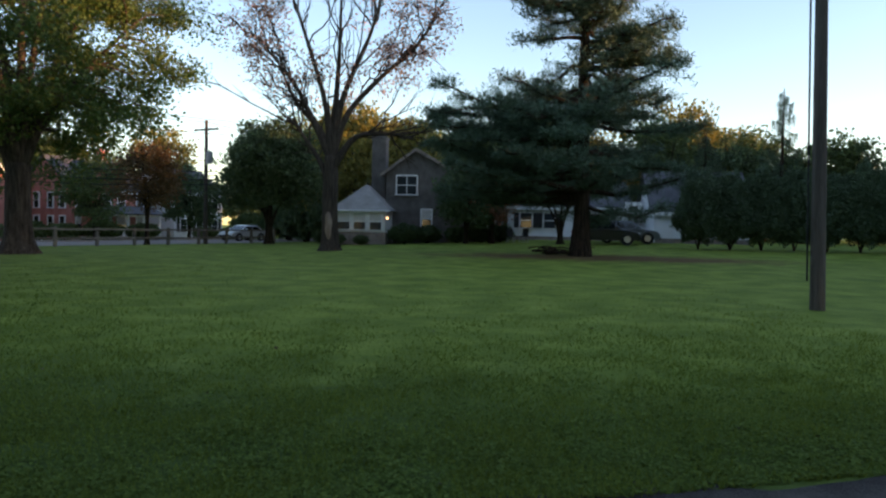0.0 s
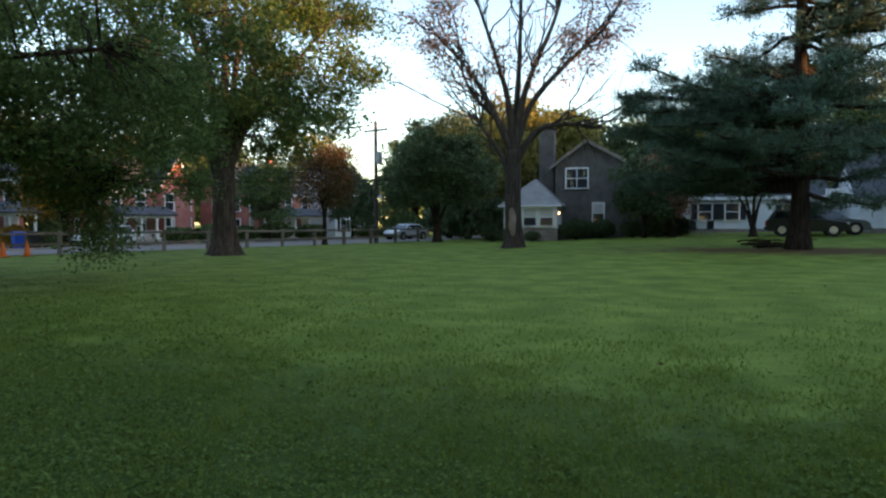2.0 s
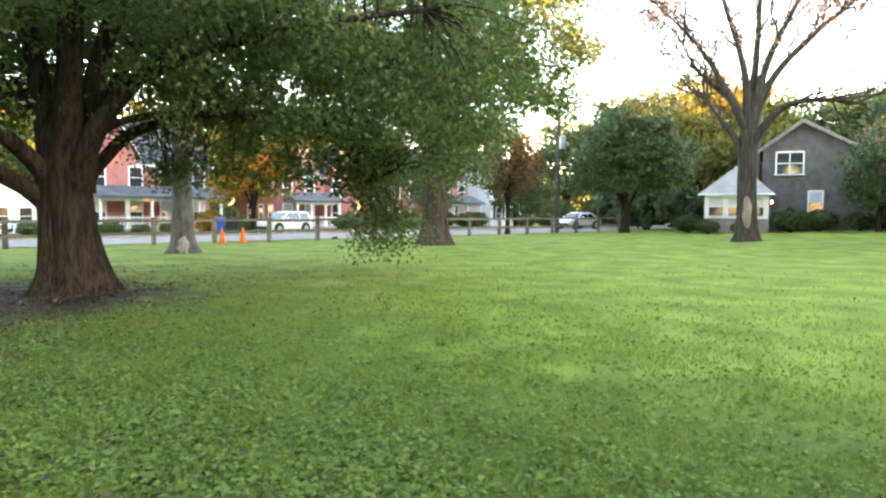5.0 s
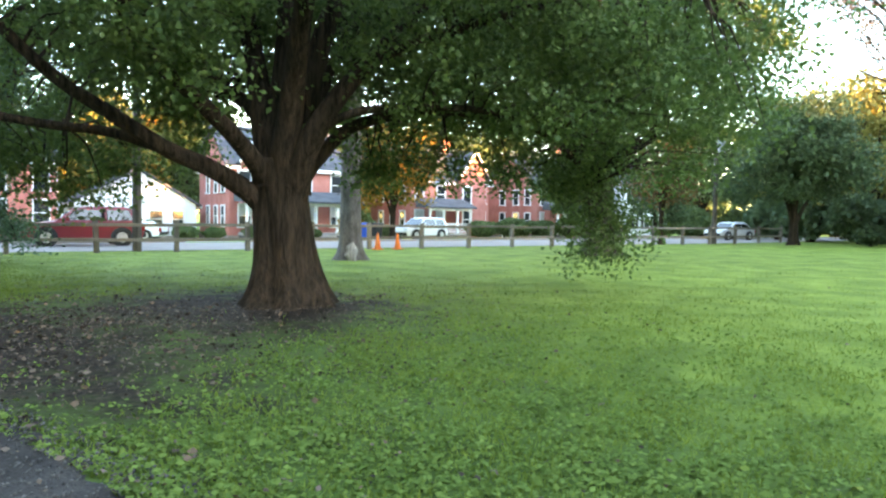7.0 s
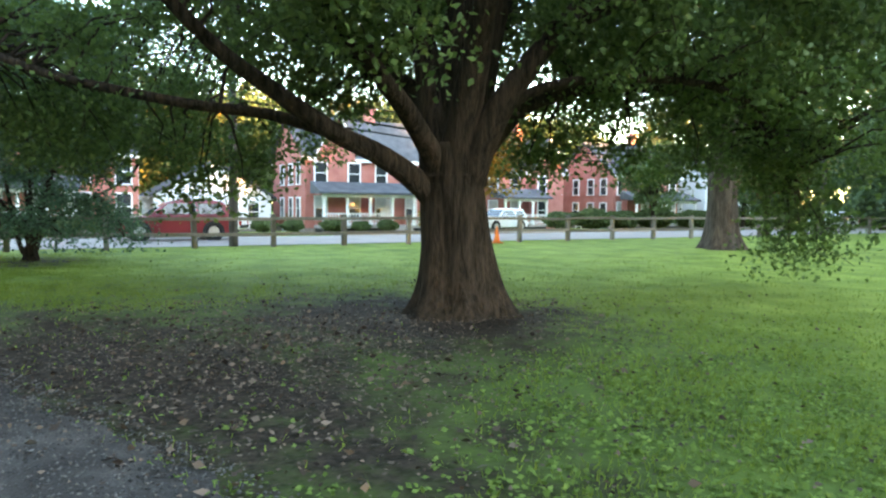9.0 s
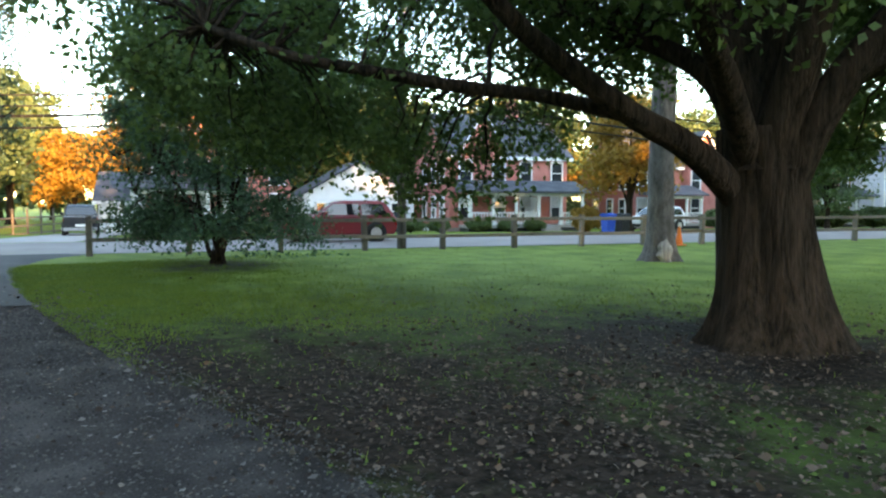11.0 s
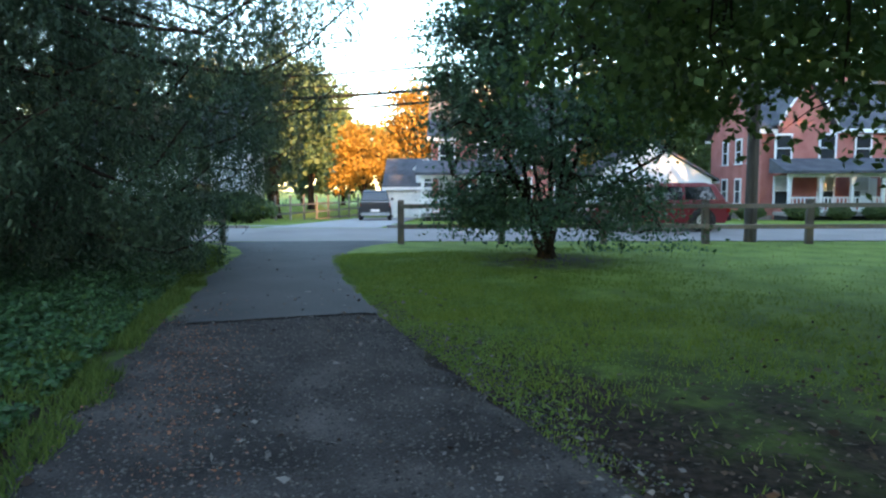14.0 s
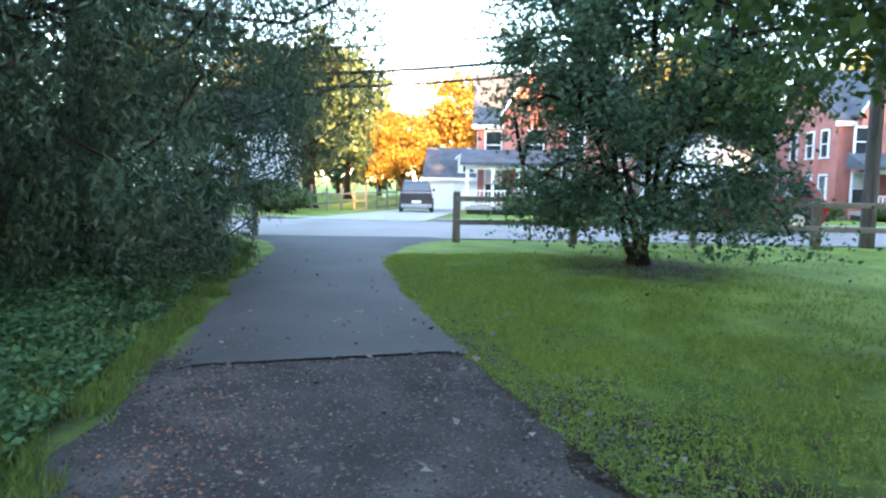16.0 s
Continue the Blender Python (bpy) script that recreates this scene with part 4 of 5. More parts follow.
def brick_house(label, m, w, d, eave, ridge, bay, porch_span, posts, side_windows=True, steps_at=None):
    """A two-storey brick house that faces -y, with a gabled bay and a white porch."""
    ob = thing("brick_house", m, label, "house")
    part("wall", gable_body(w, d, eave, ridge), BRICK, ob)
    part("roof", gable_roof(w, d, eave, ridge), SHINGLE, ob)
    eave_boards(ob, w, d, eave, slope=(ridge - eave) / (d / 2))
    part("foundation", box(-0.05, w + 0.05, -0.05, d + 0.05, -0.6, 0.25), STONEBASE, ob)
    x0, x1 = bay
    part("bay_wall", prism([(x0, -0.4), (x1, -0.4), (x1, eave + 0.3), ((x0 + x1) / 2, ridge - 0.4), (x0, eave + 0.3)], -0.9, 0.5, "y"), BRICK, ob)
    bm = bmesh.new()
    for q, e in ((-1, x0 - 0.3), (1, x1 + 0.3)):
        mid = (x0 + x1) / 2
        pl = [(e, eave + 0.05), (mid + 0.001 * q, ridge - 0.35), (mid + 0.001 * q, ridge - 0.2), (e, eave + 0.2)]
        add_prism(bm, pl, -1.25, d / 2 - 0.3, "y")
    part("bay_roof", bm, SHINGLE, ob)
    bm = bmesh.new()
    for q, e in ((-1, x0 - 0.34), (1, x1 + 0.34)):
        mid = (x0 + x1) / 2
        add_prism(bm, [(e, eave + 0.0), (mid, ridge - 0.4), (mid, ridge - 0.16), (e, eave + 0.24)], -1.3, -1.252, "y")
    part("barge_board", bm, TRIM, ob)
    for x in np.linspace(0.9, w - 0.9, 4):
        y = -0.9 if x0 < x < x1 else 0.0
        window(ob, 0.85, 1.5, pose(x, y - 0.045, eave - 2.05))
        if not porch_span[0] < x < porch_span[1]:
            window(ob, 0.85, 1.6, pose(x, y - 0.045, 0.95))
        else:
            window(ob, 0.85, 1.6, pose(x, y - 0.045, 0.95), curtain=True)
    if side_windows:
        for y in (1.4, 3.3, 5.6):
            for z in (0.95, eave - 2.05):
                window(ob, 0.8, 1.5, pose(-0.045, y, z, 0, 0, -90))
                window(ob, 0.8, 1.5, pose(w + 0.045, y, z, 0, 0, 90))
        for y in (2.2, 5.0):
            window(ob, 0.7, 0.35, pose(-0.095, y, -0.15, 0, 0, -90))
    fd = part("front_door", box((x1 + porch_span[1]) / 2 - 0.5, (x1 + porch_span[1]) / 2 + 0.5, -0.06, 0.02, 0.45, 2.5, 0.01), TRIM, ob)
    part("door_handle", box((x1 + porch_span[1]) / 2 + 0.34, (x1 + porch_span[1]) / 2 + 0.40, -0.11, -0.06, 1.4, 1.5), STEEL, fd)
    sub = new("porch")
    sub.parent = ob
    sub.location = (0, -0.91 if porch_span[0] < x1 else -0.01, 0)
    porch(sub, porch_span[0], porch_span[1], 1.9, 0.5, 2.75, posts, steps_at=steps_at)
    chimney(ob, w * 0.72, d / 2, 0.75, ridge - 0.9, ridge + 1.3, BRICK)
    return ob


brick_house("two-storey red brick house with blue-grey roof and white porch", street(-0.2, 24.5), 9.0, 8.5, 5.3, 8.6, (1.5, 4.6), (-0.6, 5.2), 5)
brick_house("red brick house with a long white balustraded porch", street(20.0, 24.2), 9.6, 8.5, 5.6, 8.8, (0.8, 3.6), (0.4, 9.5), 6, steps_at=6.7)
brick_house("red brick house beside a driveway with a parked car", street(37.5, 27.0), 9.0, 8.5, 5.4, 8.6, (5.0, 8.0), (0.3, 5.0), 4)
brick_house("red brick house half hidden behind street trees", street(52.0, 26.0), 9.0, 8.5, 5.4, 8.6, (1.0, 4.0), (0.3, 8.6), 5)


def plain_house(name, label, m, w, d, eave, ridge, wall, roof, windows, along="x", door=None, garage=None, base=STONEBASE, shutters=None):
    ob = thing(name, m, label, "house" if "house" in name else "garage")
    part("wall", gable_body(w, d, eave, ridge, along), wall, ob)
    part("roof", gable_roof(w, d, eave, ridge, along), roof, ob)
    part("foundation", box(-0.04, w + 0.04, -0.04, d + 0.04, -0.9, 0.22), base, ob)
    eave_boards(ob, w, d, eave, along, slope=(ridge - eave) / ((d if along == "x" else w) / 2))
    for x, z, ww, h in windows:
        window(ob, ww, h, pose(x, -0.045, z), shutters)
    if door:
        dr = part("door", box(door - 0.5, door + 0.5, -0.05, 0.03, 0.2, 2.25, 0.01), TRIM, ob)
        part("door_handle", box(door + 0.35, door + 0.41, -0.1, -0.05, 1.1, 1.2), STEEL, dr)
    for x0, x1 in garage or ():
        g = part("garage_door", box(x0, x1, -0.05, 0.03, 0.0, 2.15), TRIM, ob)
        for k in range(4):
            part("panel", box(x0 + 0.06, x1 - 0.06, -0.075, -0.05, 0.05 + k * 0.52, 0.52 + k * 0.52, 0.012), TRIM, g)
    return ob


# white house and garages across the street
plain_house("white_house", "white clapboard house with a low gabled side", street(10.2, 29.0), 8.6, 8.0, 2.7, 5.2, SIDING, SHINGLE, [(1.5, 0.9, 0.9, 1.2), (5.6, 0.9, 0.9, 1.2), (7.2, 0.9, 0.8, 1.2)], "y", door=3.6)
gar = plain_house("garage", "cream garage with dark roof and a small dormer", street(-4.3, 35.5), 4.6, 6.5, 2.5, 4.6, SIDING, SHINGLE, [], "x", garage=[(0.5, 3.2)])
dormer = part("dormer", prism([(2.3, 2.5), (3.9, 2.5), (3.9, 3.9), (3.1, 4.6), (2.3, 3.9)], 0.1, 2.4, "y"), SIDING, gar)
window(dormer, 0.8, 1.0, pose(3.1, 0.055, 2.85))
bm = bmesh.new()
add_prism(bm, [(2.1, 3.75), (3.1, 4.65), (3.1, 4.75), (2.1, 3.87)], -0.1, 2.5, "y")
add_prism(bm, [(4.1, 3.75), (4.1, 3.87), (3.101, 4.75), (3.101, 4.65)], -0.1, 2.5, "y")
part("dormer_roof", bm, TRIM, dormer)
plain_house("white_house", "white two-storey house with dark shutters and roof", street(64.0, 25.0), 7.5, 8.0, 5.6, 8.4, SIDING, SHINGLE, [(x, z, 0.9, 1.5) for x in (1.3, 3.7, 6.2) for z in (0.9, 3.6)], "x", door=5.0, shutters=BLACKPLASTIC)
plain_house("white_house", "white house glimpsed behind drooping spruce branches", street(-22, 24.0), 9, 8.0, 4.6, 7.6, SIDING, SHINGLE, [(x, z, 0.9, 1.4) for x in (1.5, 4.5, 7.5) for z in (0.9, 3.0)], "x", door=6.0)

# grey house beyond the lawn
hz = float(ground_z(-6.0, 53.0))
grey = thing("grey_house", pose(-8.0, 53.2, hz), "grey shingled house with chimney and a hip-roofed sunroom", "house")
part("wall", prism([(0, -0.6), (6.6, -0.6), (6.6, 4.6), (2.3, 7.0), (0.0, 5.3)], 0, 9, "y"), STONEWALL, grey)
bm = bmesh.new()
add_prism(bm, [(-0.35, 5.08), (2.3, 7.03), (2.3, 7.2), (-0.35, 5.25)], -0.35, 9.3, "y")
add_prism(bm, [(6.95, 4.42), (6.95, 4.6), (2.301, 7.2), (2.301, 7.03)], -0.35, 9.3, "y")
part("roof", bm, SHINGLE, grey)
bm = bmesh.new()
add_prism(bm, [(-0.4, 4.95), (2.3, 6.95), (2.3, 7.2), (-0.4, 5.22)], -0.42, -0.355, "y")
add_prism(bm, [(6.98, 4.3), (6.98, 4.57), (2.302, 7.2), (2.302, 6.95)], -0.42, -0.355, "y")
part("barge_board", bm, STONEBASE, grey)
part("wing_wall", box(6.6, 8.8, 0.6, 8, -0.6, 2.6), STONEWALL, grey)
part("wing_roof", prism([(0.2, 2.45), (8.4, 2.45), (4.3, 4.4)], 6.4, 9.1, "x"), SHINGLE, grey)
window(grey, 1.5, 1.35, pose(1.6, -0.045, 3.7), bars=2)
window(grey, 0.72, 1.35, pose(3.15, -0.045, 1.15), curtain=True)
window(grey, 1.0, 1.0, pose(7.8, 0.555, 1.0), bars=2)
chimney(grey, -0.75, 1.2, 1.1, -0.4, 8.2, STONEWALL)
sun_room = part("sunroom", box(-3.3, 0.55, -2.75, -0.003, -0.6, 0.75), STONEBASE, grey, "low stone sunroom wall")
part("upper_wall", box(-3.26, 0.51, -2.71, -0.003, 0.75, 2.35), TRIM, sun_room)
for x in (-2.55, -1.38, -0.2):
    window(sun_room, 0.86, 1.15, pose(x, -2.755, 0.95), curtain=True)
bm = bmesh.new()
vs = [bm.verts.new(c) for c in ((-3.6, -3.05, 2.35), (0.85, -3.05, 2.35), (0.85, 1.2, 2.35), (-3.6, 1.2, 2.35), (-1.4, -0.6, 4.35), (-1.4, 1.2, 4.35))]
for q in ((0, 1, 4), (1, 2, 5, 4), (0, 4, 5, 3), (0, 3, 2, 1), (2, 3, 5)):
    bm.faces.new([vs[i] for i in q])
bmesh.ops.recalc_face_normals(bm, faces=bm.faces[:])
part("hip_roof", bm, PALESHINGLE, sun_room, "pale shingled hip roof")
part("gutter", box(-3.62, 0.87, -3.12, -3.05, 2.25, 2.36, 0.01), TRIM, sun_room)
lamp = part("wall_lamp", box(0.62, 0.74, -2.8, -2.68, 1.7, 1.95, 0.02), STEEL, sun_room)
glow = bpy.data.materials.new("lamp_glow")
glow.use_nodes = True
glow.node_tree.nodes["Principled BSDF"].inputs["Emission Color"].default_value = (1.0, 0.5, 0.2, 1)
glow.node_tree.nodes["Principled BSDF"].inputs["Emission Strength"].default_value = 2.0
part("bulb", box(0.64, 0.72, -2.82, -2.8, 1.73, 1.9, 0.005), glow, lamp)

# white outbuildings beyond the pine
bz = float(ground_z(8, 60))
plain_house("white_house", "low white house behind the pine and cars", pose(1.2, 58.0, bz), 9.6, 7.0, 2.7, 4.8, SIDING, SHINGLE, [(1.5, 0.9, 0.9, 1.2), (3.4, 0.9, 0.9, 1.2), (7.5, 0.9, 1.2, 1.1)], "x", shutters=BLACKPLASTIC)
plain_house("garage", "white garage with a tall dark shingled roof", pose(12.3, 55.0, float(ground_z(13, 55)) + 0.1), 7.0, 7.0, 2.35, 5.4, SIDING, SHINGLE, [], "x", door=3.5)


# ---- vehicles ----
def wheel(parent, x, y, r, w=0.22):
    side = -1 if y < 0 else 1
    a = np.array([y - w / 2, y - w / 2 + 0.03, y + w / 2 - 0.03, y + w / 2])
    v, f = tubes([(np.stack([np.full(4, x), a, np.full(4, r)], 1), [r * 0.9, r, r, r * 0.9])], 24)
    f.append(tuple(range(23, -1, -1)))
    t = part("wheel", mesh_from("wheel", v, f), RUBBER, parent)
    b = sorted((y + side * (w / 2 - 0.02), y + side * (w / 2 + 0.012)))
    v, f = tubes([([(x, b[0], r), (x, b[1], r)], [r * 0.64, r * 0.6])], 20)
    f.append(tuple(range(19, -1, -1)))
    rim = part("rim", mesh_from("rim", v, f), ALLOY, t)


def car(name, label, m, body_mat, kind="suv"):
    """A car that faces +x, built of a shaped body, cabin, glass, wheels and lamps."""
    spec = {"suv": (4.65, 1.86, 1.66, 0.36, [(-2.3, 0.45), (-2.32, 0.95), (-2.15, 1.05), (1.0, 1.04), (2.05, 0.9), (2.3, 0.7), (2.32, 0.4), (2.2, 0.28), (-2.2, 0.28)], [(-2.2, 1.03), (-1.85, 1.58), (-1.5, 1.66), (-0.1, 1.66), (0.35, 1.58), (1.15, 1.02)]),
            "sedan": (4.6, 1.78, 1.43, 0.32, [(-2.28, 0.45), (-2.3, 0.85), (-2.1, 0.95), (1.0, 0.93), (2.0, 0.8), (2.28, 0.6), (2.3, 0.36), (2.15, 0.25), (-2.15, 0.25)], [(-1.75, 0.93), (-1.1, 1.38), (-0.7, 1.43), (0.1, 1.42), (0.45, 1.36), (1.15, 0.92)]),
            "pickup": (5.6, 1.98, 1.88, 0.40, [(-2.8, 0.55), (-2.82, 1.2), (-2.75, 1.22), (1.4, 1.2), (2.6, 1.12), (2.8, 0.9), (2.82, 0.55), (2.65, 0.38), (-2.65, 0.45)], [(-0.95, 1.2), (-0.75, 1.78), (-0.55, 1.88), (0.55, 1.88), (0.85, 1.8), (1.55, 1.18)])}[kind]
    length, width, height, r, low, cab = spec
    ob = thing(name, m, label, "car" if kind != "pickup" else "pickup truck")
    h = width / 2
    bm = prism(low, -h, h, "y")
    for v in bm.verts:
        t = abs(v.co.x) / (length / 2)
        v.co.y *= 1 - 0.10 * t ** 4
        if v.co.z < 0.4:
            v.co.y *= 0.93
    bmesh.ops.bevel(bm, geom=bm.edges[:], offset=0.06, segments=3, affect="EDGES", profile=0.5)
    part("body", bm, body_mat, ob)
    bm = prism(cab, -h * 0.93, h * 0.93, "y")
    for v in bm.verts:
        v.co.y *= 1 - 0.2 * max(0, (v.co.z - cab[0][1]) / (height - cab[0][1]))
    bmesh.ops.bevel(bm, geom=bm.edges[:], offset=0.05, segments=3, affect="EDGES", profile=0.5)
    part("cabin", bm, body_mat, ob)
    z0 = cab[0][1]

    def cab_y(z):
        return h * 0.93 * (1 - 0.2 * (z - z0) / (height - z0))
    x0, x1 = cab[0][0] + 0.32, cab[-1][0] - 0.3
    t0, t1 = cab[1][0] + 0.18, cab[4][0] - 0.02
    mid = 0.5 * (t0 + t1) - 0.1
    zb, zt = z0 + 0.05, height - 0.14
    for q in (-1, 1):
        for a0, a1, b0, b1 in ((x0, mid - 0.04, t0, mid - 0.04), (mid + 0.04, x1, mid + 0.04, t1)):
            vs = [(a0, q * (cab_y(zb) + 0.005), zb), (a1, q * (cab_y(zb) + 0.005), zb), (b1, q * (cab_y(zt) + 0.005), zt), (b0, q * (cab_y(zt) + 0.005), zt)]
            ins = [(x, y - q * 0.03, z) for x, y, z in vs]
            part("side_window", mesh_from("side_window", vs + ins, [(0, 1, 2, 3), (7, 6, 5, 4), (0, 4, 5, 1), (1, 5, 6, 2), (2, 6, 7, 3), (3, 7, 4, 0)]), CARGLASS, ob)
        part("mirror", box(x1 - 0.25, x1 - 0.1, q * (h + 0.02) if q > 0 else -h - 0.2, h + 0.2 if q > 0 else -h - 0.02, z0 + 0.02, z0 + 0.2, 0.03), body_mat, ob)
    for (xa, za), (xb, zb2), nm, off in ((cab[-1], cab[4], "windscreen", 1), (cab[0], cab[1], "rear_window", -1)):
        a, b = np.array([xa, za]), np.array([xb, zb2])
        d = (b - a) / np.linalg.norm(b - a)
        nrm = np.array([d[1], -d[0]]) * (1 if off > 0 else -1)
        nrm = nrm if nrm[1] > 0 else -nrm
        p0, p1 = a + d * 0.1 + nrm * 0.006, b - d * 0.05 + nrm * 0.006
        y0, y1 = cab_y(p0[1]) - 0.1, cab_y(p1[1]) - 0.08
        vs = [(p0[0], -y0, p0[1]), (p0[0], y0, p0[1]), (p1[0], y1, p1[1]), (p1[0], -y1, p1[1])]
        ins = [(x - nrm[0] * 0.03, y, z - nrm[1] * 0.03) for x, y, z in vs]
        part(nm, mesh_from(nm, vs + ins, [(0, 1, 2, 3), (7, 6, 5, 4), (0, 4, 5, 1), (1, 5, 6, 2), (2, 6, 7, 3), (3, 7, 4, 0)]), CARGLASS, ob)
    e = length / 2
    for q in (-1, 1):
        wheel(ob, e * 0.62, q * (h - 0.1), r)
        wheel(ob, -e * 0.60, q * (h - 0.1), r)
        for x in (e * 0.62, -e * 0.60):
            v, f = tubes([([(x, q * (h - 0.16), r + 0.01), (x, q * (h + 0.004), r + 0.01)], [r * 1.2, r * 1.2])], 24)
            part("wheel_arch", mesh_from("wheel_arch", v, f), BLACKPLASTIC, ob)
        part("headlight", box(e - 0.24, e - 0.02, q * h * 0.62 - 0.18, q * h * 0.62 + 0.18, low[4][1] - 0.2, low[4][1] - 0.06, 0.02), LAMPWHITE, ob)
        part("tail_light", box(-e - 0.005, -e + 0.12, q * h * 0.8 - 0.1, q * h * 0.8 + 0.1, low[1][1] - 0.3, low[1][1] - 0.02, 0.02), LAMPRED, ob)
    part("front_bumper", box(e - 0.12, e + 0.04, -h * 0.8, h * 0.8, 0.3, 0.52, 0.04), BLACKPLASTIC, ob)
    part("rear_bumper", box(-e - 0.06, -e + 0.1, -h * 0.88, h * 0.88, 0.36, 0.56, 0.04), STEEL if kind == "pickup" else BLACKPLASTIC, ob)
    part("number_plate", box(-e - 0.075, -e - 0.06, -0.26, 0.26, 0.62, 0.75), TRIM, ob)
    if kind == "pickup":
        part("bed_floor", box(-2.65, -1.0, -h + 0.1, h - 0.1, 1.205, 1.212), BLACKPLASTIC, ob, "dark open cargo bed")
    return ob


SILVER, WHITE, RED = paint("silver_paint", (0.55, 0.54, 0.52)), paint("white_paint", (0.75, 0.75, 0.76)), paint("red_paint", (0.22, 0.012, 0.02))
BLACK, GREY, CHARCOAL = paint("black_paint", (0.015, 0.016, 0.018)), paint("grey_paint", (0.16, 0.17, 0.18)), paint("charcoal_paint", (0.014, 0.015, 0.019))
car("silver_sedan", "silver saloon car parked along the street kerb", street(54.7, 5.7, 0, 180), SILVER, "sedan")
car("white_suv", "white estate car parked beside a brick house", street(32.6, 17.2, 0, 195), WHITE, "suv")
car("red_suv", "dark red estate car on the street beyond the fence", street(8.4, 5.6, 0, 180), RED, "suv")
car("pickup_truck", "dark pickup truck parked tail outwards on a driveway", street(-3.9, 25.0, 0, 97), CHARCOAL, "pickup")
car("white_car", "white car parked beside the white house", street(12.6, 21.0, 0, 150), WHITE, "sedan")
car("black_suv", "black estate car parked behind the pine", pose(8.2, 50.5, float(ground_z(8.2, 50.5)), 0, 0, -6), BLACK, "suv")
car("grey_suv", "grey car parked beyond a black one", pose(10.0, 53.0, float(ground_z(10, 53.0)), 0, 0, -6), GREY, "suv")

# ---- yard things ----
def bin_thing(label, m, mat):
    ob = thing("wheelie_bin", m, label, "bin")
    bm = box(-0.28, 0.28, -0.32, 0.32, 0.06, 0.98, 0.03)
    for v in bm.verts:
        if v.co.z < 0.5:
            v.co.x *= 0.82
            v.co.y *= 0.82
    part("body", bm, mat, ob)
    part("lid", prism([(-0.36, 0.985), (0.36, 0.985), (0.34, 1.06), (0.0, 1.1), (-0.34, 1.05)], -0.31, 0.31, "x", 0.01), mat, ob)
    for q in (-0.24, 0.24):
        v, f = tubes([([(q - 0.03, 0.28, 0.1), (q + 0.03, 0.28, 0.1)], [0.1, 0.1])], 12)
        f.append(tuple(range(11, -1, -1)))
        part("wheel", mesh_from("wheel", v, f), RUBBER, ob)
    part("handle", box(-0.22, 0.22, 0.36, 0.4, 0.92, 0.96, 0.01), mat, ob)


bin_thing("blue plastic wheeled bin at the kerb", street(23.5, 9.0), BLUEPLASTIC)
bin_thing("black plastic wheeled bin at the kerb", street(24.4, 9.0), BLACKPLASTIC)


def cone(m):
    ob = thing("traffic_cone", m, "orange plastic traffic cone on the verge", "traffic cone", group="cones on the verge")
    part("base", box(-0.2, 0.2, -0.2, 0.2, 0, 0.04, 0.01), ORANGEPLASTIC, ob)
    v, f = tubes([([(0, 0, 0.04), (0, 0, 0.25), (0, 0, 0.45), (0, 0, 0.72)], [0.15, 0.11, 0.08, 0.03])], 16)
    part("cone", mesh_from("cone", v, f), ORANGEPLASTIC, ob)


cone(street(19.2, -0.9))
cone(street(20.2, -0.9))

hoop = thing("basketball_hoop", pose(10.6, 54.0, float(ground_z(10.6, 54))), "white basketball backboard on a dark post", "basketball hoop")
part("post", box(-0.06, 0.06, 0.25, 0.37, 0, 2.7, 0.01), STEEL, hoop)
board = part("backboard", box(-0.6, 0.6, 0.0, 0.05, 2.15, 3.0, 0.01), TRIM, hoop)
part("target_square", box(-0.28, 0.28, -0.008, 0.0, 2.3, 2.7), BLACKPLASTIC, board)
ring = [(0.23 * math.cos(q), -0.28 + 0.23 * math.sin(q), 2.3) for q in np.linspace(0, 6.283, 17)]
v, f = tubes([(ring, np.full(17, 0.012))], 6)
part("rim", mesh_from("rim", v, f), ORANGEPLASTIC, hoop)
part("bracket", box(-0.05, 0.05, 0.05, 0.3, 2.3, 2.6), STEEL, hoop)

picket = thing("picket_fence", pose(11.2, 54.3, float(ground_z(11.2, 54.3))), "short white picket fence beside the garage", "fence")
for z in (0.35, 0.85):
    part("rail", box(0, 1.1, 0, 0.04, z, z + 0.08), TRIM, picket)
for k in range(7):
    part("picket", prism([(k * 0.16 + 0.02, 0.05), (k * 0.16 + 0.12, 0.05), (k * 0.16 + 0.12, 1.05), (k * 0.16 + 0.07, 1.15), (k * 0.16 + 0.02, 1.05)], -0.025, -0.002, "y"), TRIM, picket)

back_fence = thing("board_fence", street(-10.5, 22), "weathered board fence beside the far driveway", "fence")
for k in range(9):
    part("post", box(k * 0.2 * 2.2 - 0.06, k * 0.2 * 2.2 + 0.06, k * 2.0 - 0.06, k * 2.0 + 0.06, -0.9, 1.5, 0.01), FENCEWOOD, back_fence)
    if k < 8:
        for z in (0.2, 0.75, 1.3):
            bm = box(0, 2.05, -0.02, 0.02, z - 0.5, z - 0.38)
            part("rail", bm, FENCEWOOD, back_fence, m=pose(k * 0.44, k * 2.0, 0, 0, 0, 77.6))

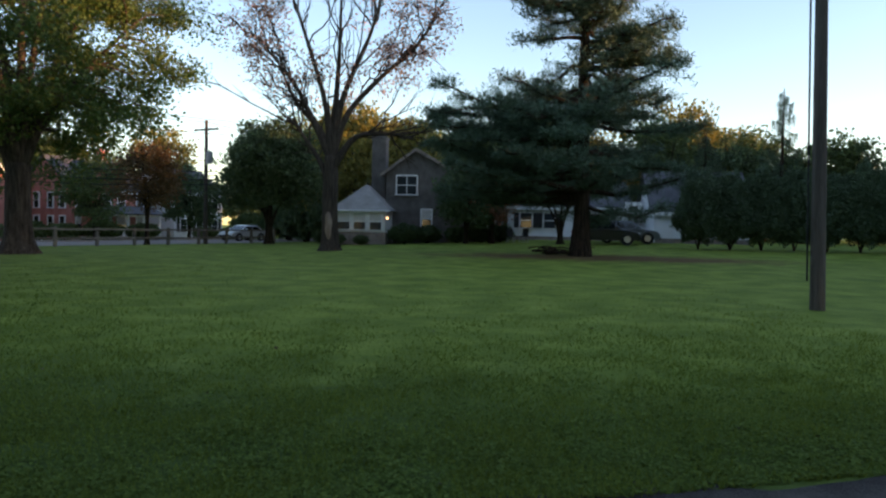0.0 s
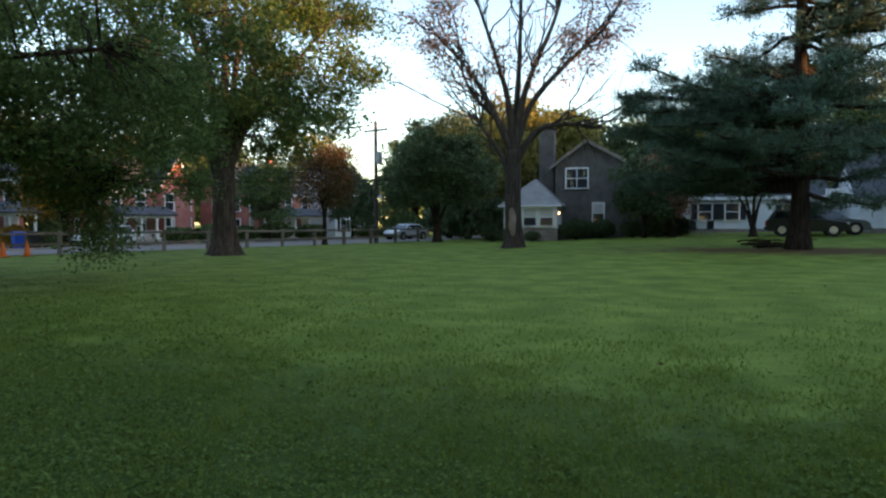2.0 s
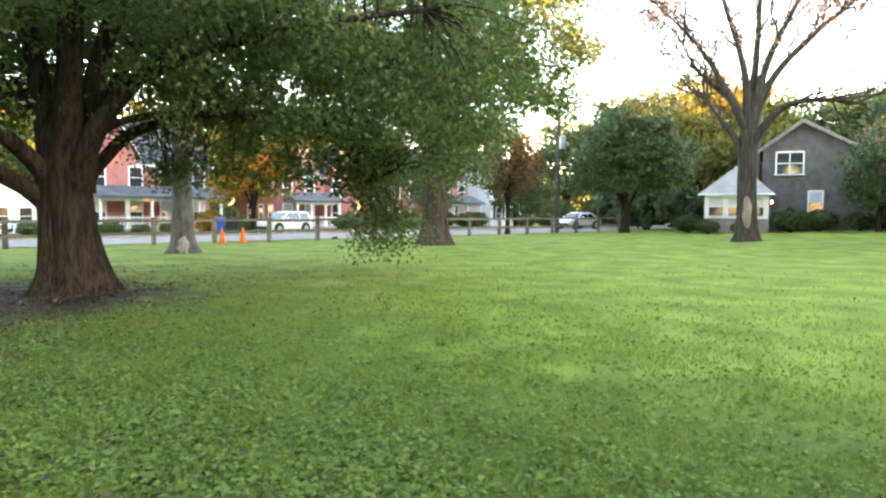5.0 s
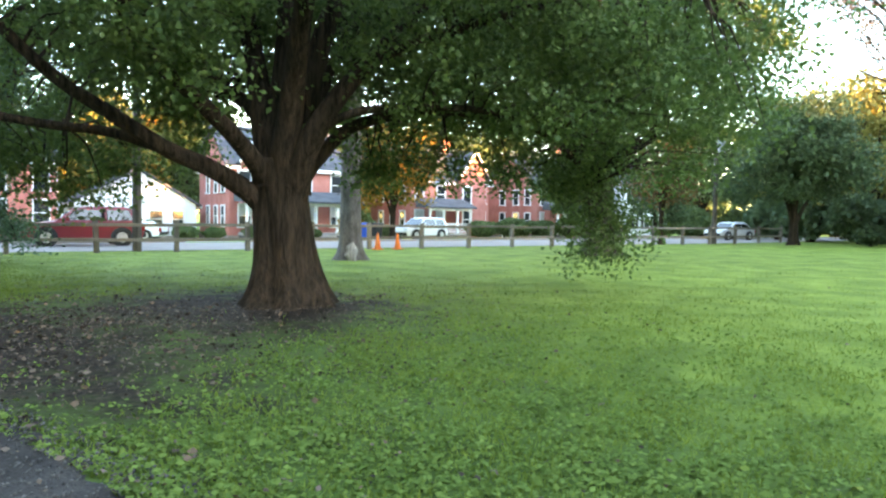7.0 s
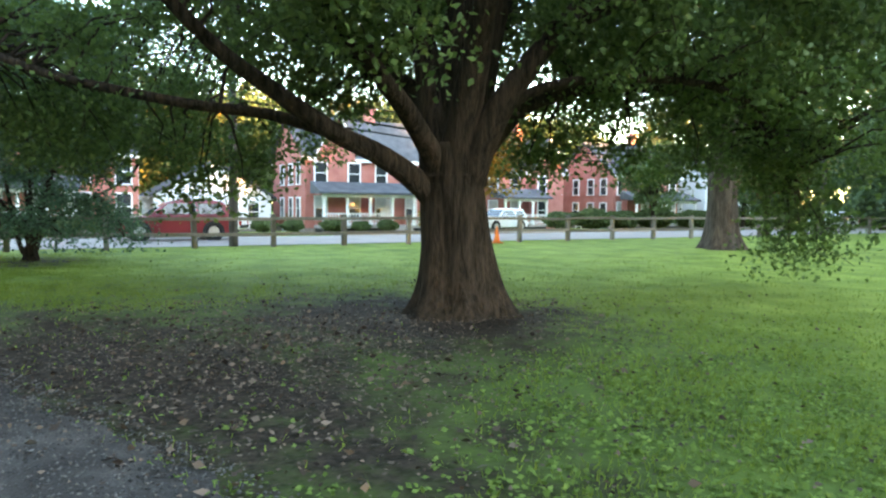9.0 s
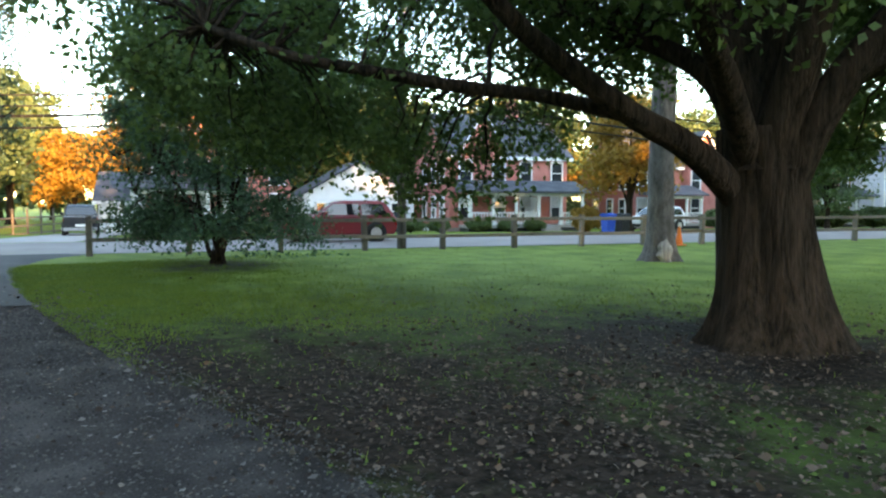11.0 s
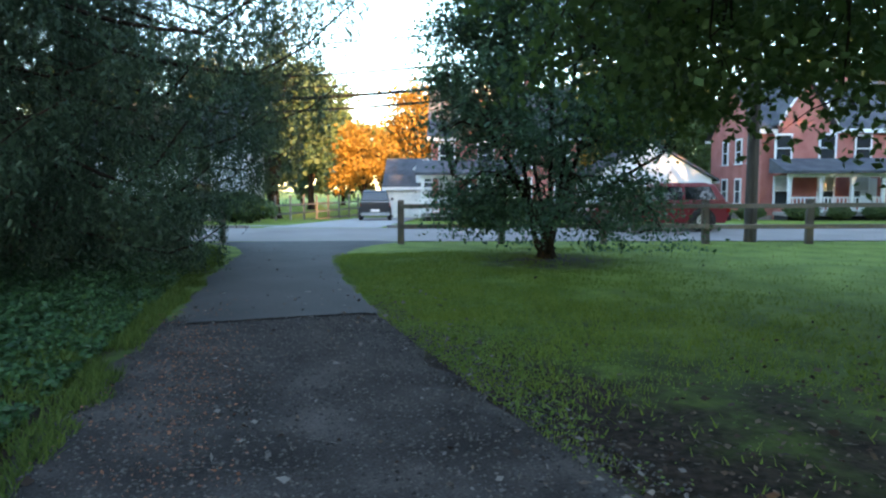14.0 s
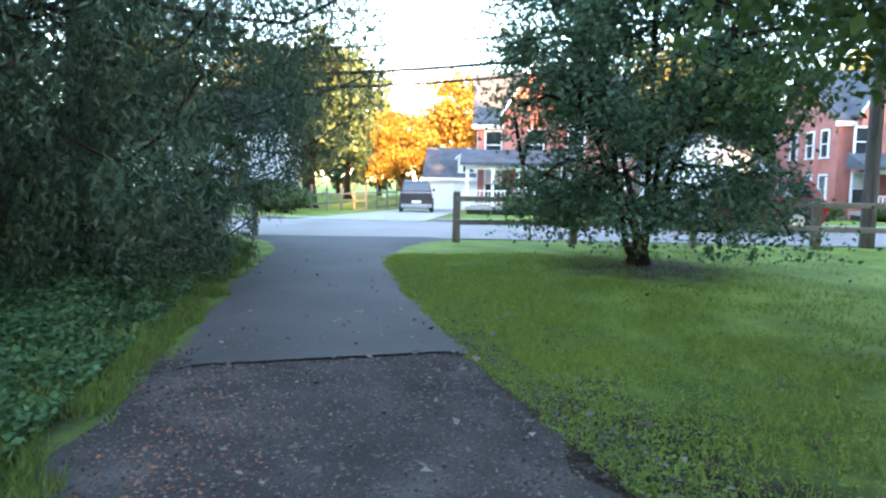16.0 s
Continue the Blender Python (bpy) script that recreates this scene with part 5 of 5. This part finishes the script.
log = thing("brush_pile", pose(3.6, 36.0, float(ground_z(3.6, 36))), "low heap of dark cut branches under the pine", "brush pile")
gen = np.random.default_rng(71)
for k in range(26):
    a = np.array([gen.normal(0, 0.5), gen.normal(0, 0.25), gen.uniform(0.0, 0.35)])
    q = gen.uniform(-0.6, 0.6)
    b = a + np.array([math.cos(q), math.sin(q), gen.uniform(-0.1, 0.12)]) * gen.uniform(0.5, 1.5)
    b[2] = max(b[2], 0.03)
    v, f = tubes([(bend(a, b, 0.05, 5), np.linspace(0.05, 0.02, 5))], 6)
    part("branch", mesh_from("branch", v, f), BARK, log)


def chair(m):
    ob = thing("garden_chair", m, "dark garden chair standing before the grey house", "chair", group="garden chairs")
    part("seat", box(-0.25, 0.25, -0.25, 0.25, 0.4, 0.45, 0.01), BLACKPLASTIC, ob)
    part("backrest", prism([(0.22, 0.45), (0.27, 0.45), (0.36, 1.0), (0.31, 1.0)], -0.24, 0.24, "x", 0.008), BLACKPLASTIC, ob)
    for x in (-0.22, 0.22):
        for y in (-0.22, 0.22):
            part("leg", box(x - 0.02, x + 0.02, y - 0.02, y + 0.02, 0, 0.4), STEEL, ob)


for x, y, q in ((1.6, 51.0, 20), (2.5, 51.4, -30)):
    chair(pose(x, y, float(ground_z(x, y)), 0, 0, q))


# ---- hedges, shrubs and distant trees ----
def bush(name, label, m, rx, rz, count, size, mat, seed, cone=0.0, category="shrub", group=""):
    """A dense shrub: stems and a shell of small leaves with an uneven outline."""
    gen = np.random.default_rng(seed)
    ob = thing(name, m, label, category, group)
    lines = [(bend((0, 0, -0.05), (gen.normal(0, rx * 0.35), gen.normal(0, rx * 0.35), rz * gen.uniform(0.9, 1.6)), 0.1, 4), np.linspace(0.05, 0.01, 4)) for _ in range(7)]
    v, f = tubes(lines, 5)
    part("stem", mesh_from("stem", v, f), BARK, ob)["kind"] = "stuff"
    d = gen.normal(0, 1, (count, 3))
    d /= np.linalg.norm(d, axis=1)[:, None]
    seedv = gen.uniform(0, 40, 3)
    bulge = np.array([0.86 + 0.3 * noise.noise(Vector(q * 2.2 + seedv)) + 0.12 * noise.noise(Vector(q * 7 + seedv)) for q in d])
    p = d * (bulge * gen.uniform(0.45, 1, count) ** 0.4)[:, None]
    z = (p[:, 2] + 1) * rz
    taper = 1 - cone * np.clip(z / (2 * rz), 0, 1) ** 1.5
    c = np.stack([p[:, 0] * rx * taper, p[:, 1] * rx * taper, np.maximum(z, 0.06)], 1)
    part("foliage", quad_mesh("foliage", leaf_quads(c, size, gen, droop=0.0)), mat, ob)["kind"] = "stuff"
    return ob


arb = bush("arborvitae", "dense dark green arborvitae in a tall hedge", pose(13.6, 47.0, float(ground_z(13.6, 47))), 1.9, 2.6, 26000, 0.075, HEDGELEAF, 81, 0.25, "hedge", "arborvitae hedge")
for k in range(1, 13):
    x, y = 13.6 + 2.0 * k, 47.0 + 0.12 * k + rng.normal(0, 0.15)
    sc = 1 + 0.02 * k + rng.normal(0, 0.05)
    o = copy_thing(arb, pose(x, y, float(ground_z(x, y)), 0, 0, 57 * k))
    o.scale = (1, 1, sc)
shrub = bush("foundation_shrub", "low dark shrub against the grey house", pose(-10.9, 49.6, float(ground_z(-10.9, 49.6))), 0.8, 0.45, 3000, 0.07, DARKLEAF, 82, 0, "shrub", "shrubs by the house")
for x, y, sc in ((-6.2, 51.3, 1.7), (-4.6, 51.8, 1.5), (-2.4, 51.9, 1.3), (-0.6, 52.0, 1.5), (0.8, 52.6, 1.4), (-12.4, 52.0, 1.4), (4.2, 59.5, 1.4), (-9.0, 49.4, 0.8)):
    o = copy_thing(shrub, pose(x, y, float(ground_z(x, y)), 0, 0, 40 * x))
    o.scale = (sc, sc, sc)
verge = bush("street_shrub", "clipped green shrub before a house across the street", street(16.0, 20.5), 1.0, 0.5, 3500, 0.08, MIDLEAF, 83, 0, "shrub", "shrubs across the street")
for s, n, sc in ((18.0, 20.6, 0.9), (20.8, 20.5, 1.0), (23.0, 20.6, 0.8), (25.0, 20.5, 0.9), (2.0, 20.8, 0.9), (4.5, 21, 1.1), (6.5, 21, 1.2), (-9.6, 17.5, 1.5), (-11.0, 19.0, 1.8), (-13.5, 18, 1.4), (40.5, 20, 1.6), (43.5, 19.5, 1.9), (46.5, 19, 1.7), (50, 18.5, 2.0), (54, 18, 1.8), (31, 20, 1.2), (62, 18, 1.5), (66, 18, 1.6)):
    o = copy_thing(verge, street(s, n, 0, 30 * s))
    o.scale = (sc, sc, sc)

tree("small_tree", "low forking ornamental tree before the white house", 5.0, 49.5, 6.0, 0.22, 0.8, 3.6, 2.6, 70, 9000, 0.11, DARKLEAF, BARK, 91)
tree("dark_tree", "rounded dark leafy tree beside the street", -16.6, 51.5, 9.6, 0.3, 1.6, 4.3, 1.9, 190, 26000, 0.15, DARKLEAF, BARK, 92, clump_r=0.9)
tree("small_maple", "small russet-leaved tree near the street fence", -23.2, 46.0, 7.4, 0.16, 1.8, 2.6, 2.2, 70, 7000, 0.11, RUSSETLEAF, BARK, 93)

bush("golden_shrub", "rounded golden-leaved shrub in the sun across the street", street(25.2, 14.0), 1.1, 0.85, 5000, 0.08, GOLDLEAF, 84)

PROTO = {}


def far_tree(kind, m, scale, label, group):
    """Copies of a few full-sized trees, turned and scaled."""
    specs = {"green": (MIDLEAF, 14, 5.2, 1.6, 90, 7200, 0.27, 101), "gold": (GOLDLEAF, 13, 4.8, 2.2, 90, 7200, 0.25, 102), "yellow": (YELLOWLEAF, 15, 5.0, 1.8, 90, 7200, 0.26, 103),
             "dark": (DARKLEAF, 13, 5.4, 1.0, 90, 7200, 0.27, 104), "red": (REDLEAF, 9, 3.6, 2.0, 60, 6000, 0.17, 105), "wood": (DARKLEAF, 13, 5.6, 0.6, 34, 1900, 0.62, 106), "mixed_wood": (MIDLEAF, 14, 5.6, 0.6, 34, 1900, 0.62, 107)}[kind]
    if kind not in PROTO:
        mat, h, r, low, clumps, n, size, seed = specs
        PROTO[kind] = tree(kind + "_tree", label, 0, 0, h, 0.3, 2.6, r, low, clumps, n, size, mat, BARK, seed, clump_r=1.15, m=m, group=group, fine=1)
        o = PROTO[kind]
    else:
        o = copy_thing(PROTO[kind], m)
        o["label"] = label
    o.scale = (scale, scale, scale)
    return o


def at(x, y, turn=0.0):
    return pose(x, y, float(ground_z(x, y)), 0, 0, turn)


for k, (kind, s, n, sc) in enumerate((("gold", 28.6, 14.5, 0.75), ("gold", -8.5, 52, 0.8), ("gold", -3.0, 60, 1.2), ("gold", 3, 62, 1.0), ("dark", -12.5, 33, 1.05), ("gold", 15, 44, 1.0), ("yellow", 32, 44, 1.0), ("gold", 36, 52, 1.1), ("green", 50, 42, 1.0),
                                      ("yellow", 13.0, 40, 0.95), ("green", -16, 44, 1.1), ("green", -30, 40, 1.2), ("dark", -40, 30, 1.1), ("yellow", -24, 55, 1.2), ("green", 31.5, 33, 0.95), ("gold", 34, 36, 0.8), ("green", 48.0, 17, 0.6), ("gold", 45, 40, 1.0),
                                      ("green", 60, 42, 1.1), ("yellow", 73, 38, 1.1), ("dark", 57, 15, 0.6), ("green", 85, 30, 1.2), ("green", 85, 10, 1.1), ("dark", 100, 20, 1.2), ("yellow", 110, 0, 1.2), ("green", 20.5, 46, 1.1), ("green", 7.0, 48, 1.0),
                                      ("green", -55, 25, 1.2), ("dark", -48, 45, 1.3), ("gold", -60, 60, 1.3), ("yellow", 62, 60, 1.3), ("green", 25, 64, 1.4), ("green", -18, 70, 1.4), ("dark", 42, 66, 1.3))):
    far_tree(kind, street(s, n, 0, 53 * k), sc, "autumn street tree across the road behind the houses", "trees across the street")
for k, (kind, x, y, sc) in enumerate((("yellow", -13, 62, 0.9), ("yellow", -9, 66, 0.85), ("green", -4, 72, 0.9), ("red", 1.5, 67.5, 0.95), ("red", 6.5, 67, 0.95), ("gold", 9.5, 68, 0.85), ("green", 15, 70, 0.9), ("yellow", 20, 82, 1.1), ("dark", 24, 78, 0.9), ("green", 30, 84, 1.0),
                                      ("yellow", 27, 90, 1.0), ("green", 36, 80, 0.9), ("dark", 42, 75, 0.9), ("green", -16, 78, 1.1), ("yellow", -22, 84, 1.1), ("green", -10, 92, 1.2), ("green", 4, 95, 1.2), ("dark", 50, 70, 1.0), ("green", 60, 85, 1.3), ("red", -2.5, 57.5, 0.7), ("dark", -1.6, 50.2, 0.48), ("red", 0.2, 51.0, 0.6))):
    far_tree(kind, at(x, y, 71 * k), sc, "autumn garden tree behind the grey house", "trees behind the house")

# woods that close the place all round; eastern and southern rows are unseen light blockers
# out-of-view eastern rows block the low sun; heights choose what stays sunlit
for k in range(34):
    y = -62 + 3.9 * k
    for row in (0, 1):
        x = 48 + 7 * row + rng.normal(0, 1.5)
        far_tree("wood" if (k + row) % 3 else "mixed_wood", at(x, y + rng.normal(0, 1.2) + 2 * row, 77 * k + 40 * row), (1.5 if 0 < y < 22 else 1.36 if y < 22 else 1.42 if y > 38 else 1.12) + rng.normal(0, 0.06), "tall tree in the unseen eastern wood that shades the lawn", "eastern wood")
# southern row added out of view, set close to shade the lane and near lawn
for k in range(14):
    x = -58 + 7.5 * k
    far_tree("wood" if k % 2 else "mixed_wood", at(x, (-17 if x < -26 else -9.5) + rng.normal(0, 0.8), 61 * k), 1.05, "unseen tall tree added south of the lane as a shade screen", "southern wood")
for k in range(44):
    s = -110 + 6.6 * k
    far_tree("wood" if k % 3 else "mixed_wood", street(s, 86 + rng.normal(0, 5), 0, 47 * k), 1.1 + rng.normal(0, 0.12), "tree in the distant wood beyond the street", "far wood")
for k in range(22):
    far_tree("wood" if k % 3 else "mixed_wood", at(-30 + 5.4 * k, 112 + rng.normal(0, 5), 47 * k), 1.1 + rng.normal(0, 0.12), "tree in the distant wood beyond the grey house", "far wood")
for s, n, sc in ((74, 14, 2.2), (78, 15, 2.4), (83, 14, 2.0), (88, 13, 2.6), (93, 15, 2.4), (98, 12, 2.6), (104, 12, 2.8), (60, 32, 2.6), (70, 33, 2.8), (30, 30, 2.2), (34, 31, 2.0), (14, 42, 2.6), (-16, 30, 2.2), (-20, 18, 2.0), (-26, 17, 2.2), (-32, 17, 2.4), (80, 28, 3), (90, 28, 3)):
    o = copy_thing(verge, street(s, n, 0, 30 * s))
    o.scale = (sc, sc, sc * 1.3)
for x, y, sc in ((-13.5, 58, 2.2), (-17, 62, 2.6), (-20, 66, 2.6), (12, 66, 2.2), (16, 66, 2.4), (22, 68, 2.6), (-2, 66, 2.4), (28, 68, 2.8), (34, 68, 2.8), (42, 66, 2.8)):
    o = copy_thing(shrub, at(x, y, 30 * x))
    o.scale = (sc * 1.4, sc * 1.4, sc * 1.8)


# ---- grass, leaves and stones ----
def patch(name, label, category, data, mat):
    return tagged(part(name, data, mat), label, category, kind="stuff")


def tuft_field(count, x0, x1, y0, reach, size, flat, seed, height, clump=1.6, floor=0.2):
    """Small leaves scattered in tufts, thinning away from the lane."""
    gen = np.random.default_rng(seed)
    x = gen.uniform(x0, x1, count * 3)
    y = y0(x) - 0.25 + gen.exponential(1.0, count * 3) * reach * np.interp(x, [-25, -20, -14, -8, -3], [0.45, 0.8, 1.0, 1.0, 0.6])
    wave = np.array([noise.noise(Vector((a * clump, b * clump, seed))) + 0.5 * noise.noise(Vector((a * clump * 3.1, b * clump * 3.1, seed + 9))) for a, b in zip(x, y)])
    fleck = np.array([noise.noise(Vector((a * 4.5, b * 4.5, seed + 3))) for a, b in zip(x, y)])
    bare = np.exp(-(((x + 18.2) / 3.2) ** 2 + ((y - 10.2) / 2.8) ** 2) ** 1.5) + np.exp(-(((x + 18.4) / 6.0) ** 2 + ((y - 6.4) / 2.4) ** 2) ** 1.5)
    keep = gen.uniform(0, 1, len(x)) < np.clip(floor + 0.9 * wave + 0.25, 0.02, 1) * (1 - np.clip(1.3 * bare, 0, 1) * (0.997 - 0.06 * np.clip(fleck + 0.15, 0, 1)))
    x, y, wave = x[keep][:count], y[keep][:count], wave[keep][:count]
    z = lawn_z(x, y) + gen.uniform(0.3, 1, len(x)) * height * (0.7 + 0.8 * np.clip(wave, 0, 1))
    return np.stack([x, y, z], 1), gen


def lane_north(x):
    return np.interp(x, [-36.5, -33.4, -31, -26.5, -21, -17, -13, -9, -3, 3, 8, 14], [7.0, 6.0, 5.65, 5.4, 5.4, 5.6, 5.6, 5.05, 4.7, 6.1, 8.0, 9.5])


c, gen = tuft_field(150000, -33, 7, lane_north, 2.2, 0.03, 0.6, 3, 0.045, 1.6, 0.4)
patch("clover", "low clover and broad weeds edging the lawn", "clover", quad_mesh("clover", leaf_quads(c, np.interp(c[:, 0], [-22, -15, -7, -3], [0.016, 0.03, 0.03, 0.02]), gen, 0.8, 0.0)), CLOVER)


def blades(c, gen, h, w):
    k = len(c)
    q = gen.uniform(0, 6.283, k)
    side = np.stack([np.cos(q), np.sin(q), 0 * q], 1) * (w * gen.uniform(0.6, 1.3, k))[:, None]
    up = np.stack([gen.normal(0, 0.45, k), gen.normal(0, 0.45, k), np.ones(k)], 1) * (h * gen.uniform(0.5, 1.3, k))[:, None]
    root = c.copy()
    root[:, 2] -= 0.01
    return np.stack([root - side, root + side, root + up * 0.6 + side * 0.6, root + up], 1)


c, gen = tuft_field(210000, -34, 8, lane_north, 4.5, 0.03, 0, 5, 0.0, 1.1, 0.3)
patch("grass", "short green lawn grass", "grass", quad_mesh("grass", blades(c, gen, 0.06, 0.007)), GRASS)

# verge and ivy bank south of the drive
gen = np.random.default_rng(8)
x = gen.uniform(-39, -19, 42000)
edge = np.interp(x, [-38.6, -35.5, -31, -26.5, -21, -17], [2.6, 3.5, 3.05, 2.6, 2.1, 1.6])
ragged = np.array([noise.noise(Vector((v * 0.9, 2.0, 7.0))) + 0.6 * noise.noise(Vector((v * 3.1, 5.0, 1.0))) for v in x])
y = edge + 0.12 + 0.3 * ragged - gen.exponential(0.5, len(x))
clump = np.array([noise.noise(Vector((v * 2.2, b * 2.2, 9.0))) for v, b in zip(x, y)])
ok = clump + gen.uniform(-0.35, 0.45, len(x)) > -0.05
x, y, edge = x[ok], y[ok], edge[ok]
z = lawn_z(x, y) + gen.uniform(0, 0.10, len(x)) * np.clip((edge - y) / 0.5, 0.15, 1)
c = np.stack([x, y, z], 1)
patch("verge_grass", "long bright grass fringing the drive", "grass", quad_mesh("verge_grass", blades(c, gen, 0.10, 0.008)), VERGE)
x = gen.uniform(-38, -20, 105000)
edge = np.interp(x, [-38.6, -35.5, -31, -26.5, -21, -17], [2.6, 3.5, 3.05, 2.6, 2.1, 1.6])
y = edge - 0.18 - gen.uniform(0, 1, len(x)) ** 1.5 * 5.0
w = np.array([noise.noise(Vector((a * 1.3, b * 1.3, 4.0))) for a, b in zip(x, y)])
ok = w + gen.uniform(0, 0.6, len(x)) + 0.4 * (edge - y) > 0.34
x, y, edge, w = x[ok], y[ok], edge[ok], w[ok]
z = lawn_z(x, y) + 0.03 + gen.uniform(0.2, 1, len(x)) * (0.08 + 0.30 * np.clip((edge - y) / 1.6, 0, 1)) * (0.8 + 0.6 * w)
patch("ivy", "glossy dark ivy covering the bank under the spruces", "ivy", quad_mesh("ivy", leaf_quads(np.stack([x, y, z], 1), 0.034, gen, 0.6, 0.1)), IVY)


# fallen leaves and stones
def curled(c, size, gen):
    q = leaf_quads(c, size, gen, 0.85, 0.0)
    low = q[:, :, 2].min(1) - (c[:, 2] - 0.002)
    q[:, :, 2] -= np.minimum(low, 0)[:, None]
    return q


def lane_z(x, y):
    return np.where(y < lane_north(x), ground_z(x, y) + np.where(x < -26.6, 0.034, 0.006), lawn_z(x, y) + 0.03)


gen = np.random.default_rng(12)
sets = []
n = 900
x = gen.uniform(-27.5, -6, n)
y = gen.uniform(1.4, 5.6, n)
sets.append((x, y))
n = 620
x = gen.uniform(-28.5, -9, n)
y = np.interp(x, [-28, -21, -9], [3.2, 2.4, 1.2]) + gen.uniform(0, 1, n) ** 0.6 * 3.2
patch("pale_leaves", "pale flattened fallen oak leaves lying on the lane", "leaves", quad_mesh("pale_leaves", curled(np.stack([x, y, lane_z(x, y) + 0.004], 1), gen.uniform(0.02, 0.042, n), gen)), PALELITTER)
x = gen.normal(-24.0, 1.8, 1500)
y = np.interp(x, [-30, -26, -22, -18], [3.3, 3.15, 2.95, 2.5]) + gen.normal(0, 0.24, len(x))
patch("russet_leaves", "trail of crushed russet leaves along the lane", "leaves", quad_mesh("russet_leaves", curled(np.stack([x, y, lane_z(x, y)], 1), 0.015, gen)), RUSSETLITTER)
r, q = np.abs(gen.normal(0, 2.6, 4400)) + 0.75, gen.uniform(0, 6.283, 4400)
sets.append((-18.0 + r * np.cos(q), 11.0 + r * np.sin(q) * 0.9))
sets.append((gen.uniform(-22, -8, 1400), 5.2 + gen.exponential(1.2, 1400)))
sets.append((gen.normal(-18.0, 2.1, 8000), gen.normal(7.6, 1.3, 8000)))
sets.append((gen.uniform(-33, 8, 420), gen.uniform(5, 22, 420)))
sets.append((gen.uniform(-37, -27, 60), gen.uniform(3.4, 5.6, 60)))
x, y = np.concatenate([a for a, _ in sets]), np.concatenate([b for _, b in sets])
away = np.hypot(x + 18.0, y - 11.25) > 0.8
x, y = x[away], y[away]
patch("fallen_leaves", "dry brown fallen leaves scattered over lane and lawn", "leaves", quad_mesh("fallen_leaves", curled(np.stack([x, y, lane_z(x, y)], 1), np.where(gen.uniform(0, 1, len(x)) < 0.15, 0.04, 0.021), gen)), LITTER)

n = 30000
x = gen.uniform(-27.0, -12, n)
y = np.interp(x, [-27, -21, -13], [2.7, 2.2, 1.3]) + gen.uniform(0, 1, n) * (lane_north(x) + 0.1 - np.interp(x, [-27, -21, -13], [2.7, 2.2, 1.3]))
s = gen.uniform(0.005, 0.015, n)
z = ground_z(x, y) + s * 0.2
c = np.stack([x, y, z], 1)
axes = np.array([(1, 0, 0), (-1, 0, 0), (0, 1, 0), (0, -1, 0), (0, 0, 0.7), (0, 0, -0.7)])
v = (c[:, None, :] + axes[None] * (s[:, None, None] * gen.uniform(0.6, 1.4, (n, 6, 1)))).reshape(-1, 3)
tri = np.array([(0, 2, 4), (2, 1, 4), (1, 3, 4), (3, 0, 4), (2, 0, 5), (1, 2, 5), (3, 1, 5), (0, 3, 5)])
f = (np.arange(n)[:, None, None] * 6 + tri[None]).reshape(-1, 3)
me = bpy.data.meshes.new("gravel_stones")
me.vertices.add(len(v))
me.vertices.foreach_set("co", v.astype(np.float32).ravel())
me.loops.add(len(f) * 3)
me.loops.foreach_set("vertex_index", f.astype(np.int32).ravel())
me.polygons.add(len(f))
me.polygons.foreach_set("loop_start", np.arange(0, len(f) * 3, 3, dtype=np.int32))
me.polygons.foreach_set("loop_total", np.full(len(f), 3, dtype=np.int32))
me.update(calc_edges=True)
patch("gravel_stones", "loose grey stones on the worn lane", "gravel", me, STONES)
